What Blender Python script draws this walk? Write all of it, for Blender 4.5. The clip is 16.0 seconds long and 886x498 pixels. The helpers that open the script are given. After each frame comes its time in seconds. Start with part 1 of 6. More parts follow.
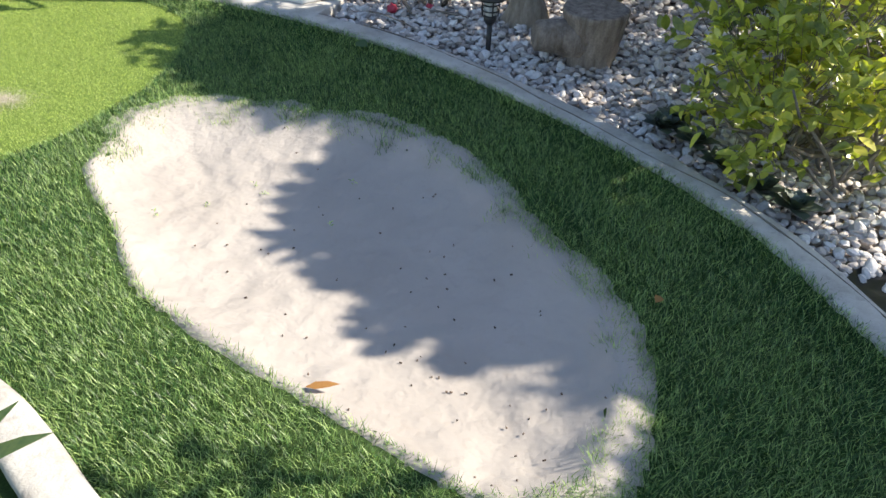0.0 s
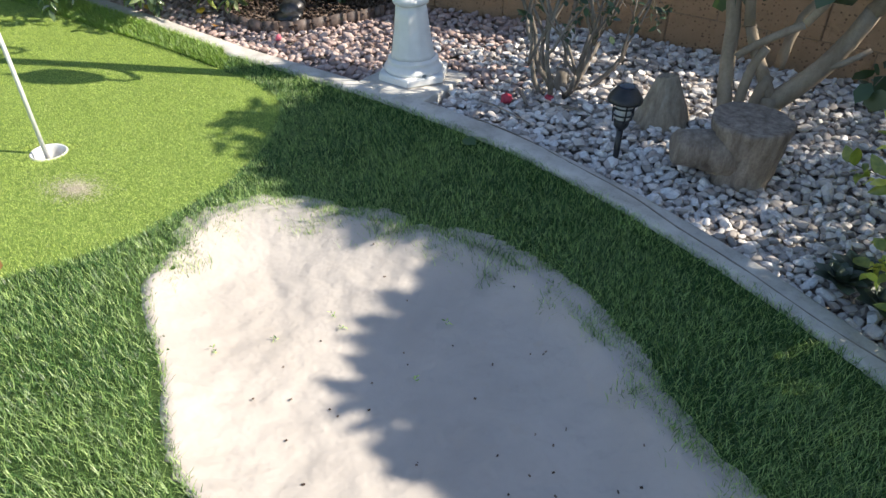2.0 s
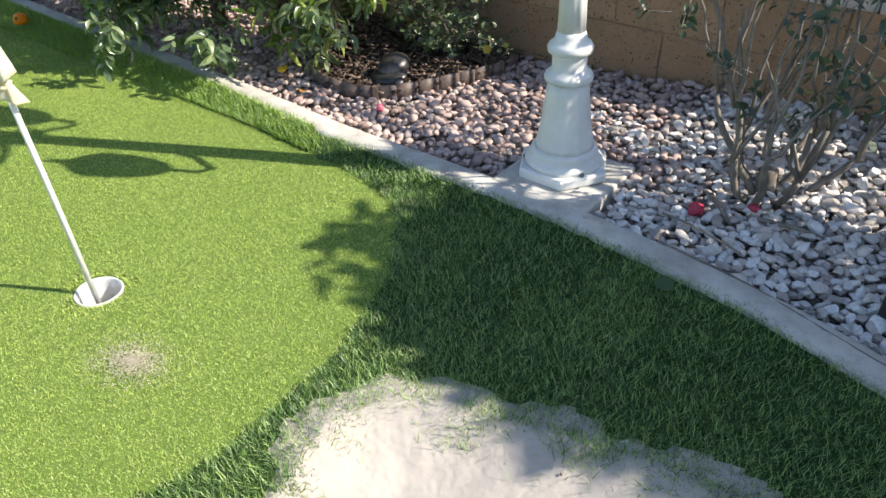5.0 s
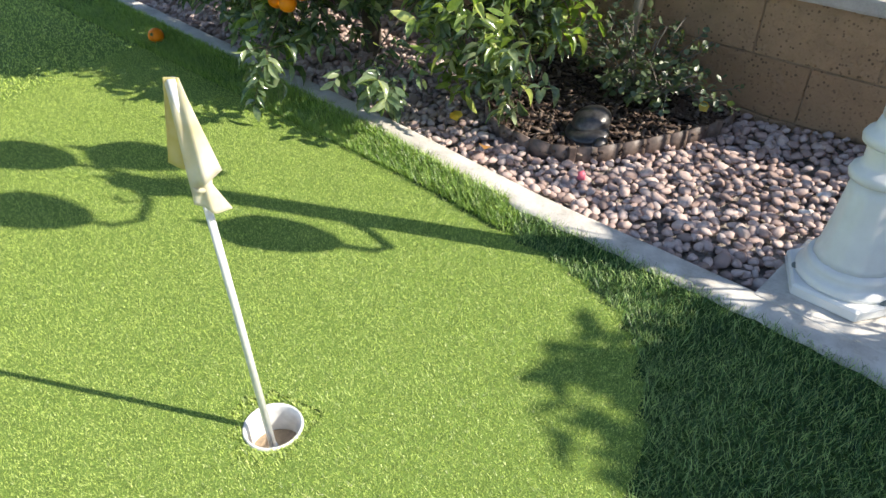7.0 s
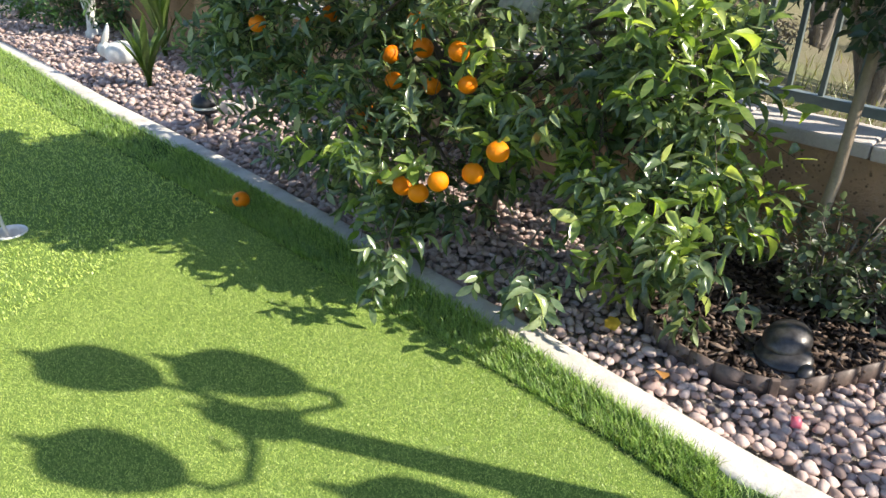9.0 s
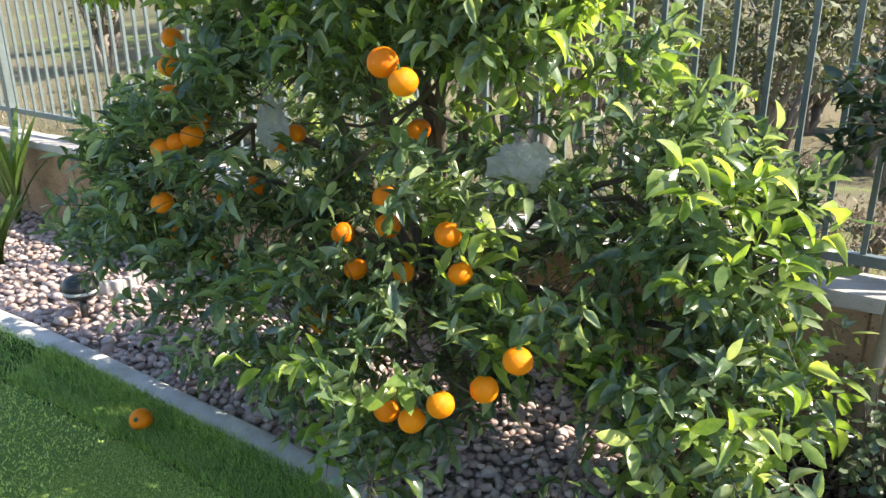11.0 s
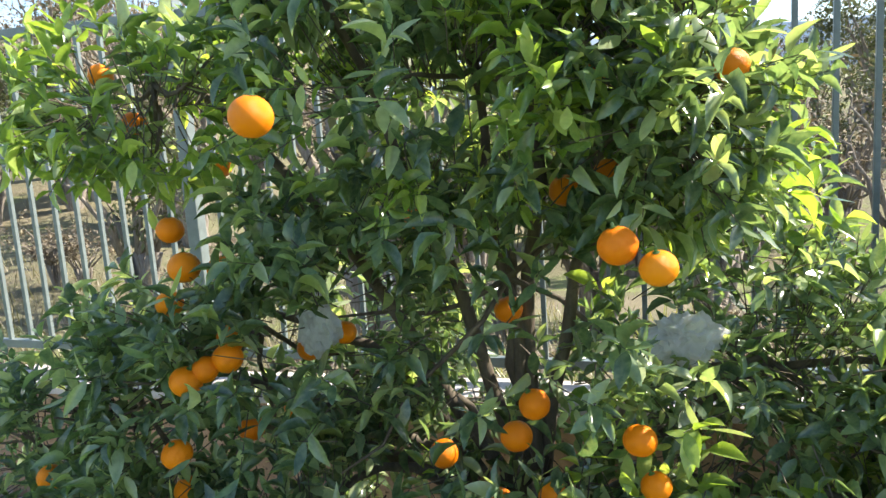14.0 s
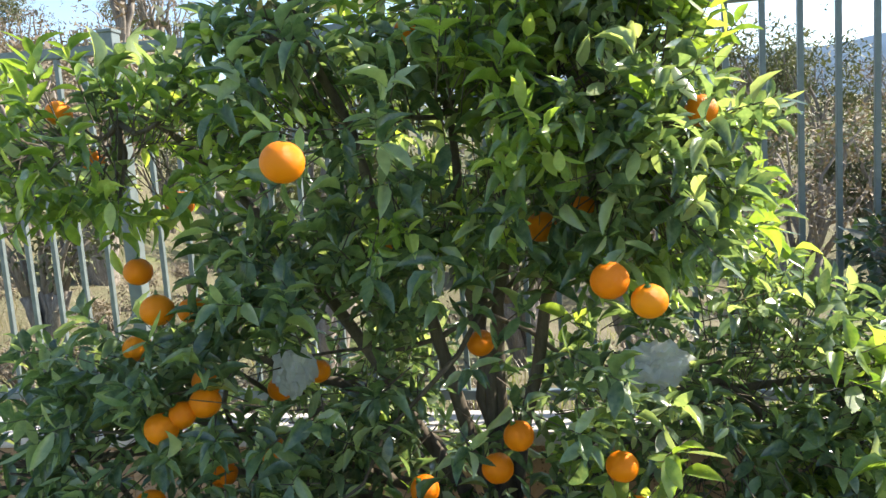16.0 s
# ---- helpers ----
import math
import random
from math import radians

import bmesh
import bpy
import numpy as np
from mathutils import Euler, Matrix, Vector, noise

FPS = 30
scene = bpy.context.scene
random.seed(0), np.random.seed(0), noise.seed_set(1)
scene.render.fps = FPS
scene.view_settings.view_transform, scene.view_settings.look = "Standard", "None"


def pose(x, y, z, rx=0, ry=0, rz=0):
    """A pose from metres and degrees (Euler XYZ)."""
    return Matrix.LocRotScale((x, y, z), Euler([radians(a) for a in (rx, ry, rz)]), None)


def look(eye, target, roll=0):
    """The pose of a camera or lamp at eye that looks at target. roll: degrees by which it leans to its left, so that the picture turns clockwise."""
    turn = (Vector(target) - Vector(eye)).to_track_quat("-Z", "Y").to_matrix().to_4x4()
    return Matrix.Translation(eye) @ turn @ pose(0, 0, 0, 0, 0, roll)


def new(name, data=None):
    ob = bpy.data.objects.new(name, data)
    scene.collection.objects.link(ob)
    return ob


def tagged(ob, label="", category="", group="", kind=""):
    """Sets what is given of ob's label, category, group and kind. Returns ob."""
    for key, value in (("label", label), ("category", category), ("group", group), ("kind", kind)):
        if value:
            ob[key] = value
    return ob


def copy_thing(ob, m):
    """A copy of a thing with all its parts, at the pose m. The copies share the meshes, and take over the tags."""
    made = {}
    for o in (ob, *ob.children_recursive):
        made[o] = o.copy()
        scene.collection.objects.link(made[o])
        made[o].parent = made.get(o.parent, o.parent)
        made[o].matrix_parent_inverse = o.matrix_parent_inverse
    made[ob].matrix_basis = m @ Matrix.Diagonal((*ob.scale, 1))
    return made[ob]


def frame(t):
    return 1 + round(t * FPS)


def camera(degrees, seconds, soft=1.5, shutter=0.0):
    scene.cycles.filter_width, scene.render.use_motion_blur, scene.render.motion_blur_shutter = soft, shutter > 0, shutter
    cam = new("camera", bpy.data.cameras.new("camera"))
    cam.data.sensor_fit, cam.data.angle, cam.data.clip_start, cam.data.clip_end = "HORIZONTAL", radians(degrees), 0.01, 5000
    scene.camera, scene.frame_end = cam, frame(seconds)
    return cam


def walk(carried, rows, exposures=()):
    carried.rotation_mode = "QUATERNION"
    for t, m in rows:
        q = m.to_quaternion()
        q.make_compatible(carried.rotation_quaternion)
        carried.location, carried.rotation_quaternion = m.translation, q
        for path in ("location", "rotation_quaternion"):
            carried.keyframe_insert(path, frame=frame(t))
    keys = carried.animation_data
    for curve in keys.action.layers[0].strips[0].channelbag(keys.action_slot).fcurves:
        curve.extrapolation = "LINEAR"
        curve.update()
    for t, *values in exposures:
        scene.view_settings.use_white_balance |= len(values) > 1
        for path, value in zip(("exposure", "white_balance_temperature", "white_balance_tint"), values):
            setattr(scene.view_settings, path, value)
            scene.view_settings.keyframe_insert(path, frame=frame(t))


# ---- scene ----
cam = camera(62.9, 16.0)
PATH = [
    (0, (0.967, 0.115, 1.193), (0.75, 1.661, -0.056), 1.8),
    (0.5, (0.958, 0.207, 1.197), (0.68, 1.757, -0.036), 1.7),
    (1, (0.967, 0.338, 1.2), (0.621, 1.892, -0.011), 1.5),
    (1.5, (0.92, 0.442, 1.204), (0.507, 1.997, 0.016), 1.1),
    (2, (0.822, 0.583, 1.192), (0.348, 2.137, 0.027), 0.9),
    (2.5, (0.762, 0.672, 1.188), (0.224, 2.213, 0.033), 0.4),
    (3, (0.712, 0.842, 1.206), (0.12, 2.363, 0.05), -0.1),
    (3.2, (0.702, 0.889, 1.198), (0.083, 2.404, 0.048), -0.7),
    (5.3, (0.164, 1.295, 1.163), (-0.42, 2.809, -0.005), -0.6),
    (5.5, (0.118, 1.326, 1.159), (-0.472, 2.836, -0.012), -0.3),
    (6, (-0.045, 1.423, 1.121), (-0.668, 2.914, -0.057), 0.4),
    (6.5, (-0.233, 1.485, 1.108), (-0.92, 2.949, -0.067), 0.2),
    (7, (-0.357, 1.571, 1.134), (-1.103, 3.017, -0.028), -0.0),
    (7.5, (-0.522, 1.686, 1.159), (-1.288, 3.144, 0.025), 0.6),
    (8, (-0.66, 1.749, 1.152), (-1.468, 3.232, 0.081), 0.6),
    (8.5, (-0.839, 1.804, 1.191), (-1.68, 3.31, 0.179), 0.4),
    (9, (-0.957, 1.887, 1.224), (-1.814, 3.429, 0.281), 0.1),
    (9.5, (-1.098, 2.012, 1.23), (-1.938, 3.606, 0.362), -0.1),
    (9.7, (-1.147, 2.043, 1.234), (-1.97, 3.66, 0.392), -0.4),
    (11.8, (-1.707, 2.289, 1.244), (-2.124, 4.171, 0.712), -0.9),
    (12, (-1.785, 2.291, 1.249), (-2.171, 4.184, 0.733), -1.3),
    (12.5, (-1.945, 2.293, 1.254), (-2.257, 4.21, 0.776), -2.4),
    (13, (-2.045, 2.341, 1.247), (-2.28, 4.28, 0.814), -3.1),
    (13.5, (-2.172, 2.426, 1.283), (-2.29, 4.385, 0.901), -3.7),
    (14, (-2.246, 2.474, 1.312), (-2.238, 4.452, 1.011), -3.9),
    (14.5, (-2.334, 2.471, 1.346), (-2.212, 4.455, 1.127), -4.2),
    (15, (-2.366, 2.467, 1.36), (-2.181, 4.451, 1.186), -4.3),
    (15.5, (-2.376, 2.464, 1.365), (-2.147, 4.443, 1.194), -4.0),
    (16, (-2.377, 2.459, 1.336), (-2.126, 4.43, 1.103), -4.0),
]
walk(cam, [(t, look(e, g, r)) for t, e, g, r in PATH], [(0, 0.82), (3.2, 0.82), (5.5, 0.82), (8, 0.95), (9.7, 1.12), (11.8, 1.58), (14.5, 1.62), (16, 1.48)])

# ---- light ----
SUN_EL, SUN_AZ = radians(39), radians(11.3)          # height, and turn of the direction to the sun from +x towards +y
TO_SUN = Vector((math.cos(SUN_EL) * math.cos(SUN_AZ), math.cos(SUN_EL) * math.sin(SUN_AZ), math.sin(SUN_EL)))
sun = new("sun", bpy.data.lights.new("sun", "SUN"))
sun.data.energy, sun.data.angle, sun.data.color = 5.0, radians(0.5), (1.0, 0.91, 0.77)
sun.matrix_world = look((8, 2, 8), Vector((8, 2, 8)) - TO_SUN)
world = bpy.data.worlds.new("sky")
scene.world = world
world.use_nodes = True
_sky = world.node_tree.nodes.new("ShaderNodeTexSky")
_sky.sky_type, _sky.sun_disc = "NISHITA", False
_sky.sun_elevation, _sky.sun_rotation = SUN_EL, math.pi / 2 - SUN_AZ
_sky.air_density, _sky.dust_density, _sky.altitude = 1.0, 0.7, 200
world.node_tree.links.new(_sky.outputs[0], world.node_tree.nodes["Background"].inputs[0])
world.node_tree.nodes["Background"].inputs[1].default_value = 0.12


# ---- materials ----
class Mat:
    """A small wrapper round a node material with one Principled shader."""

    def __init__(self, name, rough=0.7, metal=0.0, spec=0.5):
        self.m = bpy.data.materials.new(name)
        self.m.use_nodes = True
        self.t = self.m.node_tree
        self.b = self.t.nodes["Principled BSDF"]
        self.b.inputs["Roughness"].default_value = rough
        self.b.inputs["Metallic"].default_value = metal
        self.b.inputs["Specular IOR Level"].default_value = spec
        self.co = self.t.nodes.new("ShaderNodeTexCoord").outputs["Object"]
        self.hgt = None

    def node(self, kind, **values):
        n = self.t.nodes.new(kind)
        for k, v in values.items():
            n.inputs[k].default_value = v
        return n

    def link(self, a, b):
        self.t.links.new(a, b)

    def world_space(self):
        self.co = self.t.nodes.new("ShaderNodeNewGeometry").outputs["Position"]
        return self

    def noise(self, scale, detail=3.0, rough=0.6, stretch=None):
        n = self.node("ShaderNodeTexNoise", Scale=scale, Detail=detail, Roughness=rough)
        if stretch:
            mp = self.node("ShaderNodeMapping")
            mp.inputs["Scale"].default_value = stretch
            self.link(self.co, mp.inputs[0])
            self.link(mp.outputs[0], n.inputs["Vector"])
        else:
            self.link(self.co, n.inputs["Vector"])
        return n.outputs["Fac"]

    def ramp(self, fac, *stops):
        r = self.t.nodes.new("ShaderNodeValToRGB")
        e = r.color_ramp.elements
        while len(e) < len(stops):
            e.new(0.5)
        for el, (p, c) in zip(e, stops):
            el.position = p
            el.color = (*c, 1) if len(c) == 3 else c
        self.link(fac, r.inputs[0])
        return r.outputs[0]

    def mix(self, fac, a, b, blend="MIX"):
        n = self.t.nodes.new("ShaderNodeMix")
        n.data_type, n.blend_type = "RGBA", blend
        for sock, v in ((n.inputs[0], fac), (n.inputs[6], a), (n.inputs[7], b)):
            if isinstance(v, (int, float)):
                sock.default_value = v
            elif isinstance(v, tuple):
                sock.default_value = (*v, 1)
            else:
                self.link(v, sock)
        return n.outputs[2]

    def island(self):
        return self.t.nodes.new("ShaderNodeNewGeometry").outputs["Random Per Island"]

    def each(self):
        return self.t.nodes.new("ShaderNodeObjectInfo").outputs["Random"]

    def colour(self, c):
        if isinstance(c, tuple):
            self.b.inputs["Base Color"].default_value = (*c, 1)
        else:
            self.link(c, self.b.inputs["Base Color"])
        self.col = c
        return self

    def bump(self, fac, strength=0.4, dist=0.01):
        n = self.node("ShaderNodeBump", Strength=strength, Distance=dist)
        self.link(fac, n.inputs["Height"])
        if self.hgt:
            self.link(self.hgt, n.inputs["Normal"])
        self.hgt = n.outputs[0]
        self.link(self.hgt, self.b.inputs["Normal"])
        return self

    def roughness(self, fac, lo, hi):
        mr = self.node("ShaderNodeMapRange")
        mr.inputs["To Min"].default_value, mr.inputs["To Max"].default_value = lo, hi
        self.link(fac, mr.inputs[0])
        self.link(mr.outputs[0], self.b.inputs["Roughness"])
        return self

    def thin(self, amount, tint):
        """Lets light through, as a leaf does."""
        tr = self.t.nodes.new("ShaderNodeBsdfTranslucent")
        c = self.mix(1.0, self.col, tint, "MULTIPLY")
        self.link(c, tr.inputs[0])
        mx = self.t.nodes.new("ShaderNodeMixShader")
        mx.inputs[0].default_value = amount
        self.link(self.b.outputs[0], mx.inputs[1])
        self.link(tr.outputs[0], mx.inputs[2])
        self.link(mx.outputs[0], self.t.nodes["Material Output"].inputs[0])
        return self


def leaf_mat(name, dark, mid, light, gloss=0.38, through_=0.4, tint=(1.6, 1.7, 0.6)):
    m = Mat(name, gloss, 0, 0.85)
    c = m.ramp(m.island(), (0.0, dark), (0.30, dark), (0.70, mid), (1.0, light))
    c = m.mix(0.25, c, m.ramp(m.noise(60), (0.3, dark), (0.7, light)))
    m.colour(c).bump(m.noise(140), 0.25, 0.001)
    return m.thin(through_, tint).m


def grass_mat(name, dark, mid, light):
    m = Mat(name, 0.38, 0, 0.55)
    c = m.ramp(m.island(), (0.0, dark), (0.5, mid), (1.0, light))
    g = m.t.nodes.new("ShaderNodeNewGeometry").outputs["Position"]
    n = m.node("ShaderNodeTexNoise", Scale=3.0, Detail=3.0)
    m.link(g, n.inputs["Vector"])
    c = m.mix(m.ramp(n.outputs["Fac"], (0.4, (0, 0, 0)), (0.75, (0.28, 0.28, 0.28))), c, light)
    m.colour(c)
    return m.thin(0.32, (1.5, 1.5, 0.6)).m


def m_turf_base():
    m = Mat("turf_backing", 0.9, 0, 0.1).world_space()
    c = m.ramp(m.noise(420, 2), (0.3, (0.012, 0.028, 0.010)), (0.7, (0.06, 0.11, 0.03)))
    c = m.mix(m.ramp(m.noise(5), (0.4, (0, 0, 0)), (0.7, (0.6, 0.6, 0.6))), c, (0.09, 0.14, 0.045))
    return m.colour(c).bump(m.noise(500, 2), 0.6, 0.006).m


def m_sand():
    m = Mat("bunker_sand", 0.95, 0, 0.15).world_space()
    c = m.ramp(m.noise(3.2, 4), (0.3, (0.41, 0.375, 0.342)), (0.7, (0.488, 0.45, 0.413)))
    c = m.mix(m.ramp(m.noise(900, 2), (0.35, (0, 0, 0)), (0.75, (0.35, 0.35, 0.35))), c, (0.36, 0.31, 0.27))
    c = m.mix(m.ramp(m.noise(19, 3), (0.62, (0, 0, 0)), (0.72, (0.35, 0.35, 0.35))), c, (0.42, 0.36, 0.31))
    return m.colour(c).bump(m.noise(9, 3), 0.5, 0.03).bump(m.noise(70, 3), 0.2, 0.004).bump(m.noise(600, 2), 0.45, 0.003).m


def m_concrete(name="curb_concrete", base=(0.60, 0.57, 0.52), dark=(0.34, 0.31, 0.27)):
    m = Mat(name, 0.85, 0, 0.25).world_space()
    c = m.ramp(m.noise(9, 5), (0.3, dark), (0.6, base))
    c = m.mix(m.ramp(m.noise(160, 3), (0.35, (0, 0, 0)), (0.8, (0.5, 0.5, 0.5))), c, (0.60, 0.58, 0.55))
    c = m.mix(m.ramp(m.noise(33, 4), (0.6, (0, 0, 0)), (0.7, (0.55, 0.55, 0.55))), c, dark)
    return m.colour(c).bump(m.noise(60, 4), 0.5, 0.006).bump(m.noise(350, 2), 0.4, 0.002).m


def m_block():
    m = Mat("slump_block", 0.92, 0, 0.15).world_space()
    c = m.ramp(m.each(), (0.0, (0.37, 0.235, 0.14)), (0.5, (0.42, 0.27, 0.165)), (1.0, (0.47, 0.31, 0.19)))
    c = m.mix(m.ramp(m.noise(12, 5), (0.35, (0, 0, 0)), (0.7, (0.75, 0.75, 0.75))), c, (0.33, 0.22, 0.135))
    v = m.node("ShaderNodeTexVoronoi", Scale=64.0)
    m.link(m.co, v.inputs["Vector"])
    pits = m.ramp(v.outputs["Distance"], (0.20, (1, 1, 1)), (0.34, (0, 0, 0)))
    keep = m.ramp(m.noise(30, 2), (0.42, (0, 0, 0)), (0.58, (1, 1, 1)))
    pit = m.mix(1.0, pits, keep, "MULTIPLY")
    c = m.mix(pit, c, (0.16, 0.108, 0.07))
    return m.colour(c).bump(m.noise(38, 5), 1.0, 0.016).bump(pit, -0.6, 0.006).bump(m.noise(260, 4), 0.8, 0.004).m


def m_stones(name, *cols):
    m = Mat(name, 0.8, 0, 0.3)
    k = len(cols)
    c = m.ramp(m.island(), *[(i / (k - 1), q) for i, q in enumerate(cols)])
    c = m.mix(m.ramp(m.noise(120, 3), (0.4, (0, 0, 0)), (0.8, (0.45, 0.45, 0.45))), c, cols[0])
    return m.colour(c).bump(m.noise(160, 3), 0.35, 0.002).m


def m_plain(name, col, rough=0.6, metal=0.0, var=0.12, scale=40, bump=0.15, spec=0.5, bd=0.002):
    m = Mat(name, rough, metal, spec)
    lo = tuple(v * (1 - 2.2 * var) for v in col)
    hi = tuple(min(1, v * (1 + var)) for v in col)
    c = m.ramp(m.noise(scale, 4), (0.3, lo), (0.7, hi))
    c = m.mix(m.ramp(m.noise(scale * 0.15, 3), (0.45, (0, 0, 0)), (0.75, (0.5, 0.5, 0.5))), c, lo)
    return m.colour(c).bump(m.noise(scale * 3, 3), bump, bd).m


def m_bark(name, a, b, stretch=(30, 30, 6), bd=0.004):
    m = Mat(name, 0.85, 0, 0.2)
    n = m.noise(1.0, 5, 0.65, stretch)
    c = m.ramp(n, (0.3, a), (0.7, b))
    c = m.mix(m.ramp(m.noise(120, 3), (0.45, (0, 0, 0)), (0.8, (0.5, 0.5, 0.5))), c, a)
    return m.colour(c).bump(n, 0.7, bd).bump(m.noise(200, 2), 0.3, 0.001).m


def m_orange():
    m = Mat("orange_peel", 0.44, 0, 0.25)
    c = m.ramp(m.each(), (0.0, (0.74, 0.17, 0.001)), (1.0, (0.84, 0.25, 0.002)))
    c = m.mix(m.ramp(m.noise(25, 3), (0.45, (0, 0, 0)), (0.8, (0.4, 0.4, 0.4))), c, (0.86, 0.30, 0.004))
    v = m.node("ShaderNodeTexVoronoi", Scale=420.0)
    m.link(m.co, v.inputs["Vector"])
    return m.colour(c).bump(v.outputs["Distance"], 0.35, 0.0015).m


M_FRINGE = grass_mat("long_turf", (0.008, 0.034, 0.011), (0.085, 0.205, 0.052), (0.50, 0.65, 0.25))
M_EDGETURF = grass_mat("tall_edge_turf", (0.06, 0.13, 0.025), (0.22, 0.37, 0.075), (0.50, 0.62, 0.19))
M_GREEN = grass_mat("short_turf", (0.10, 0.17, 0.035), (0.45, 0.565, 0.135), (0.62, 0.70, 0.23))
M_TURF = m_turf_base()
M_SAND = m_sand()
M_SPILL = m_plain("spilled_cream_sand", (0.66, 0.60, 0.46), 0.95, 0, 0.15, 60, 0.3, 0.1)
M_GREENBASE = m_plain("short_turf_backing", (0.19, 0.29, 0.06), 0.85, 0, 0.3, 420, 0.5, 0.2, 0.004)
M_CURB = m_concrete()
M_CAP = m_concrete("cap_concrete", (0.50, 0.45, 0.42), (0.36, 0.32, 0.29))
M_BLOCK = m_block()
M_MORTAR = m_plain("mortar", (0.33, 0.235, 0.155), 0.95, 0, 0.15, 60, 0.5)
M_GREY_STONE = m_stones("white_grey_gravel", (0.32, 0.285, 0.26), (0.52, 0.465, 0.43), (0.67, 0.615, 0.575), (0.75, 0.72, 0.70), (0.82, 0.80, 0.78))
M_PINK_STONE = m_stones("pink_brown_pebbles", (0.26, 0.19, 0.168), (0.42, 0.308, 0.275), (0.49, 0.372, 0.332), (0.56, 0.448, 0.408), (0.45, 0.38, 0.362))
M_SOIL = m_plain("dark_soil", (0.055, 0.038, 0.028), 0.95, 0, 0.35, 55, 0.9, 0.2, 0.01)
M_DIRT = m_plain("gravel_bed_soil", (0.42, 0.37, 0.33), 0.95, 0, 0.35, 40, 0.9, 0.2, 0.01)
M_WHITE = m_plain("white_enamel", (0.76, 0.76, 0.74), 0.38, 0, 0.05, 14, 0.08)
M_STATUE = m_plain("white_cast_stone", (0.72, 0.71, 0.68), 0.75, 0, 0.1, 25, 0.3)
M_FENCE = m_plain("grey_green_metal_paint", (0.15, 0.18, 0.178), 0.36, 0.0, 0.1, 30, 0.05)
M_BLACK = m_plain("black_plastic", (0.022, 0.023, 0.026), 0.42, 0, 0.2, 60, 0.1)
M_SOLAR = m_plain("dark_blue_solar_cell", (0.02, 0.03, 0.055), 0.25, 0.1, 0.15, 80, 0.05)
M_CLEAR = m_plain("frosted_lens", (0.55, 0.56, 0.55), 0.25, 0, 0.1, 50, 0.1)
M_EDGING = m_plain("brown_plastic_edging", (0.15, 0.11, 0.092), 0.5, 0, 0.2, 50, 0.3)
M_BRONZE = m_plain("dark_bronze", (0.10, 0.095, 0.095), 0.36, 0.6, 0.25, 50, 0.2)
M_STUMP = m_bark("weathered_wood", (0.13, 0.10, 0.08), (0.40, 0.34, 0.285), (34, 34, 5), 0.010)
M_STUMP2 = m_bark("fibrous_wood", (0.20, 0.16, 0.12), (0.42, 0.365, 0.29), (60, 60, 6), 0.012)
M_BARK = m_bark("smooth_tan_bark", (0.20, 0.155, 0.11), (0.40, 0.33, 0.25), (14, 14, 5))
M_GREYBARK = m_bark("grey_twig_bark", (0.13, 0.11, 0.09), (0.31, 0.275, 0.235), (40, 40, 8), 0.002)
M_ORANGEBARK = m_bark("citrus_bark", (0.055, 0.045, 0.035), (0.15, 0.125, 0.095), (40, 40, 8), 0.002)
M_LEAF = leaf_mat("citrus_leaf", (0.042, 0.085, 0.052), (0.140, 0.220, 0.122), (0.44, 0.50, 0.28), 0.20, 0.44, (1.8, 1.8, 0.8))
# lighter copy of the citrus leaf: young growth, with sunlight put into the colour
M_LEAF_NEW_LIT = leaf_mat("young_sunlit_citrus_leaf", (0.09, 0.165, 0.045), (0.26, 0.36, 0.085), (0.54, 0.59, 0.19), 0.24, 0.44)
M_BUSH = leaf_mat("rounded_yellow_green_leaf", (0.13, 0.18, 0.035), (0.50, 0.56, 0.11), (0.80, 0.73, 0.19), 0.34, 0.40)
M_ROSE = leaf_mat("rose_leaf", (0.05, 0.085, 0.04), (0.10, 0.15, 0.07), (0.2, 0.24, 0.11), 0.4, 0.3)
M_DARKLEAF = leaf_mat("dark_leaf", (0.016, 0.036, 0.012), (0.028, 0.06, 0.02), (0.05, 0.095, 0.03), 0.45, 0.2)
M_TREELEAF = leaf_mat("broad_green_leaf", (0.025, 0.07, 0.018), (0.045, 0.12, 0.03), (0.11, 0.2, 0.045), 0.42, 0.35)
M_STRAP = leaf_mat("strap_leaf", (0.07, 0.13, 0.03), (0.14, 0.22, 0.05), (0.34, 0.38, 0.10), 0.45, 0.35)
M_SUCC = leaf_mat("succulent_leaf", (0.05, 0.075, 0.06), (0.09, 0.125, 0.10), (0.14, 0.18, 0.14), 0.55, 0.1)
M_DRYLEAF = leaf_mat("dry_leaf", (0.25, 0.11, 0.03), (0.45, 0.22, 0.06), (0.55, 0.36, 0.10), 0.6, 0.3, (1.2, 1, 0.6))
M_YELLOW = leaf_mat("yellow_leaf", (0.55, 0.36, 0.03), (0.65, 0.48, 0.05), (0.7, 0.6, 0.1), 0.5, 0.4, (1.2, 1, 0.5))
M_PETAL = m_plain("red_petal", (0.55, 0.05, 0.09), 0.5, 0, 0.2, 60, 0.2)
M_PINK = m_plain("pink_plastic", (0.80, 0.16, 0.22), 0.4, 0, 0.1, 30, 0.1)
M_FLOWER = m_plain("white_flower", (0.78, 0.77, 0.74), 0.7, 0, 0.08, 30, 0.2)
M_CUP = m_plain("white_cup_plastic", (0.75, 0.75, 0.73), 0.35, 0, 0.08, 30, 0.05)
M_ORANGE = m_orange()
# haze over the far hills is mixed into this pale blue
M_HILL = m_plain("far_hill_hazed", (0.50, 0.56, 0.62), 0.95, 0, 0.1, 0.02, 0.0)

# ---- building helpers ----
rng = np.random.default_rng(7)


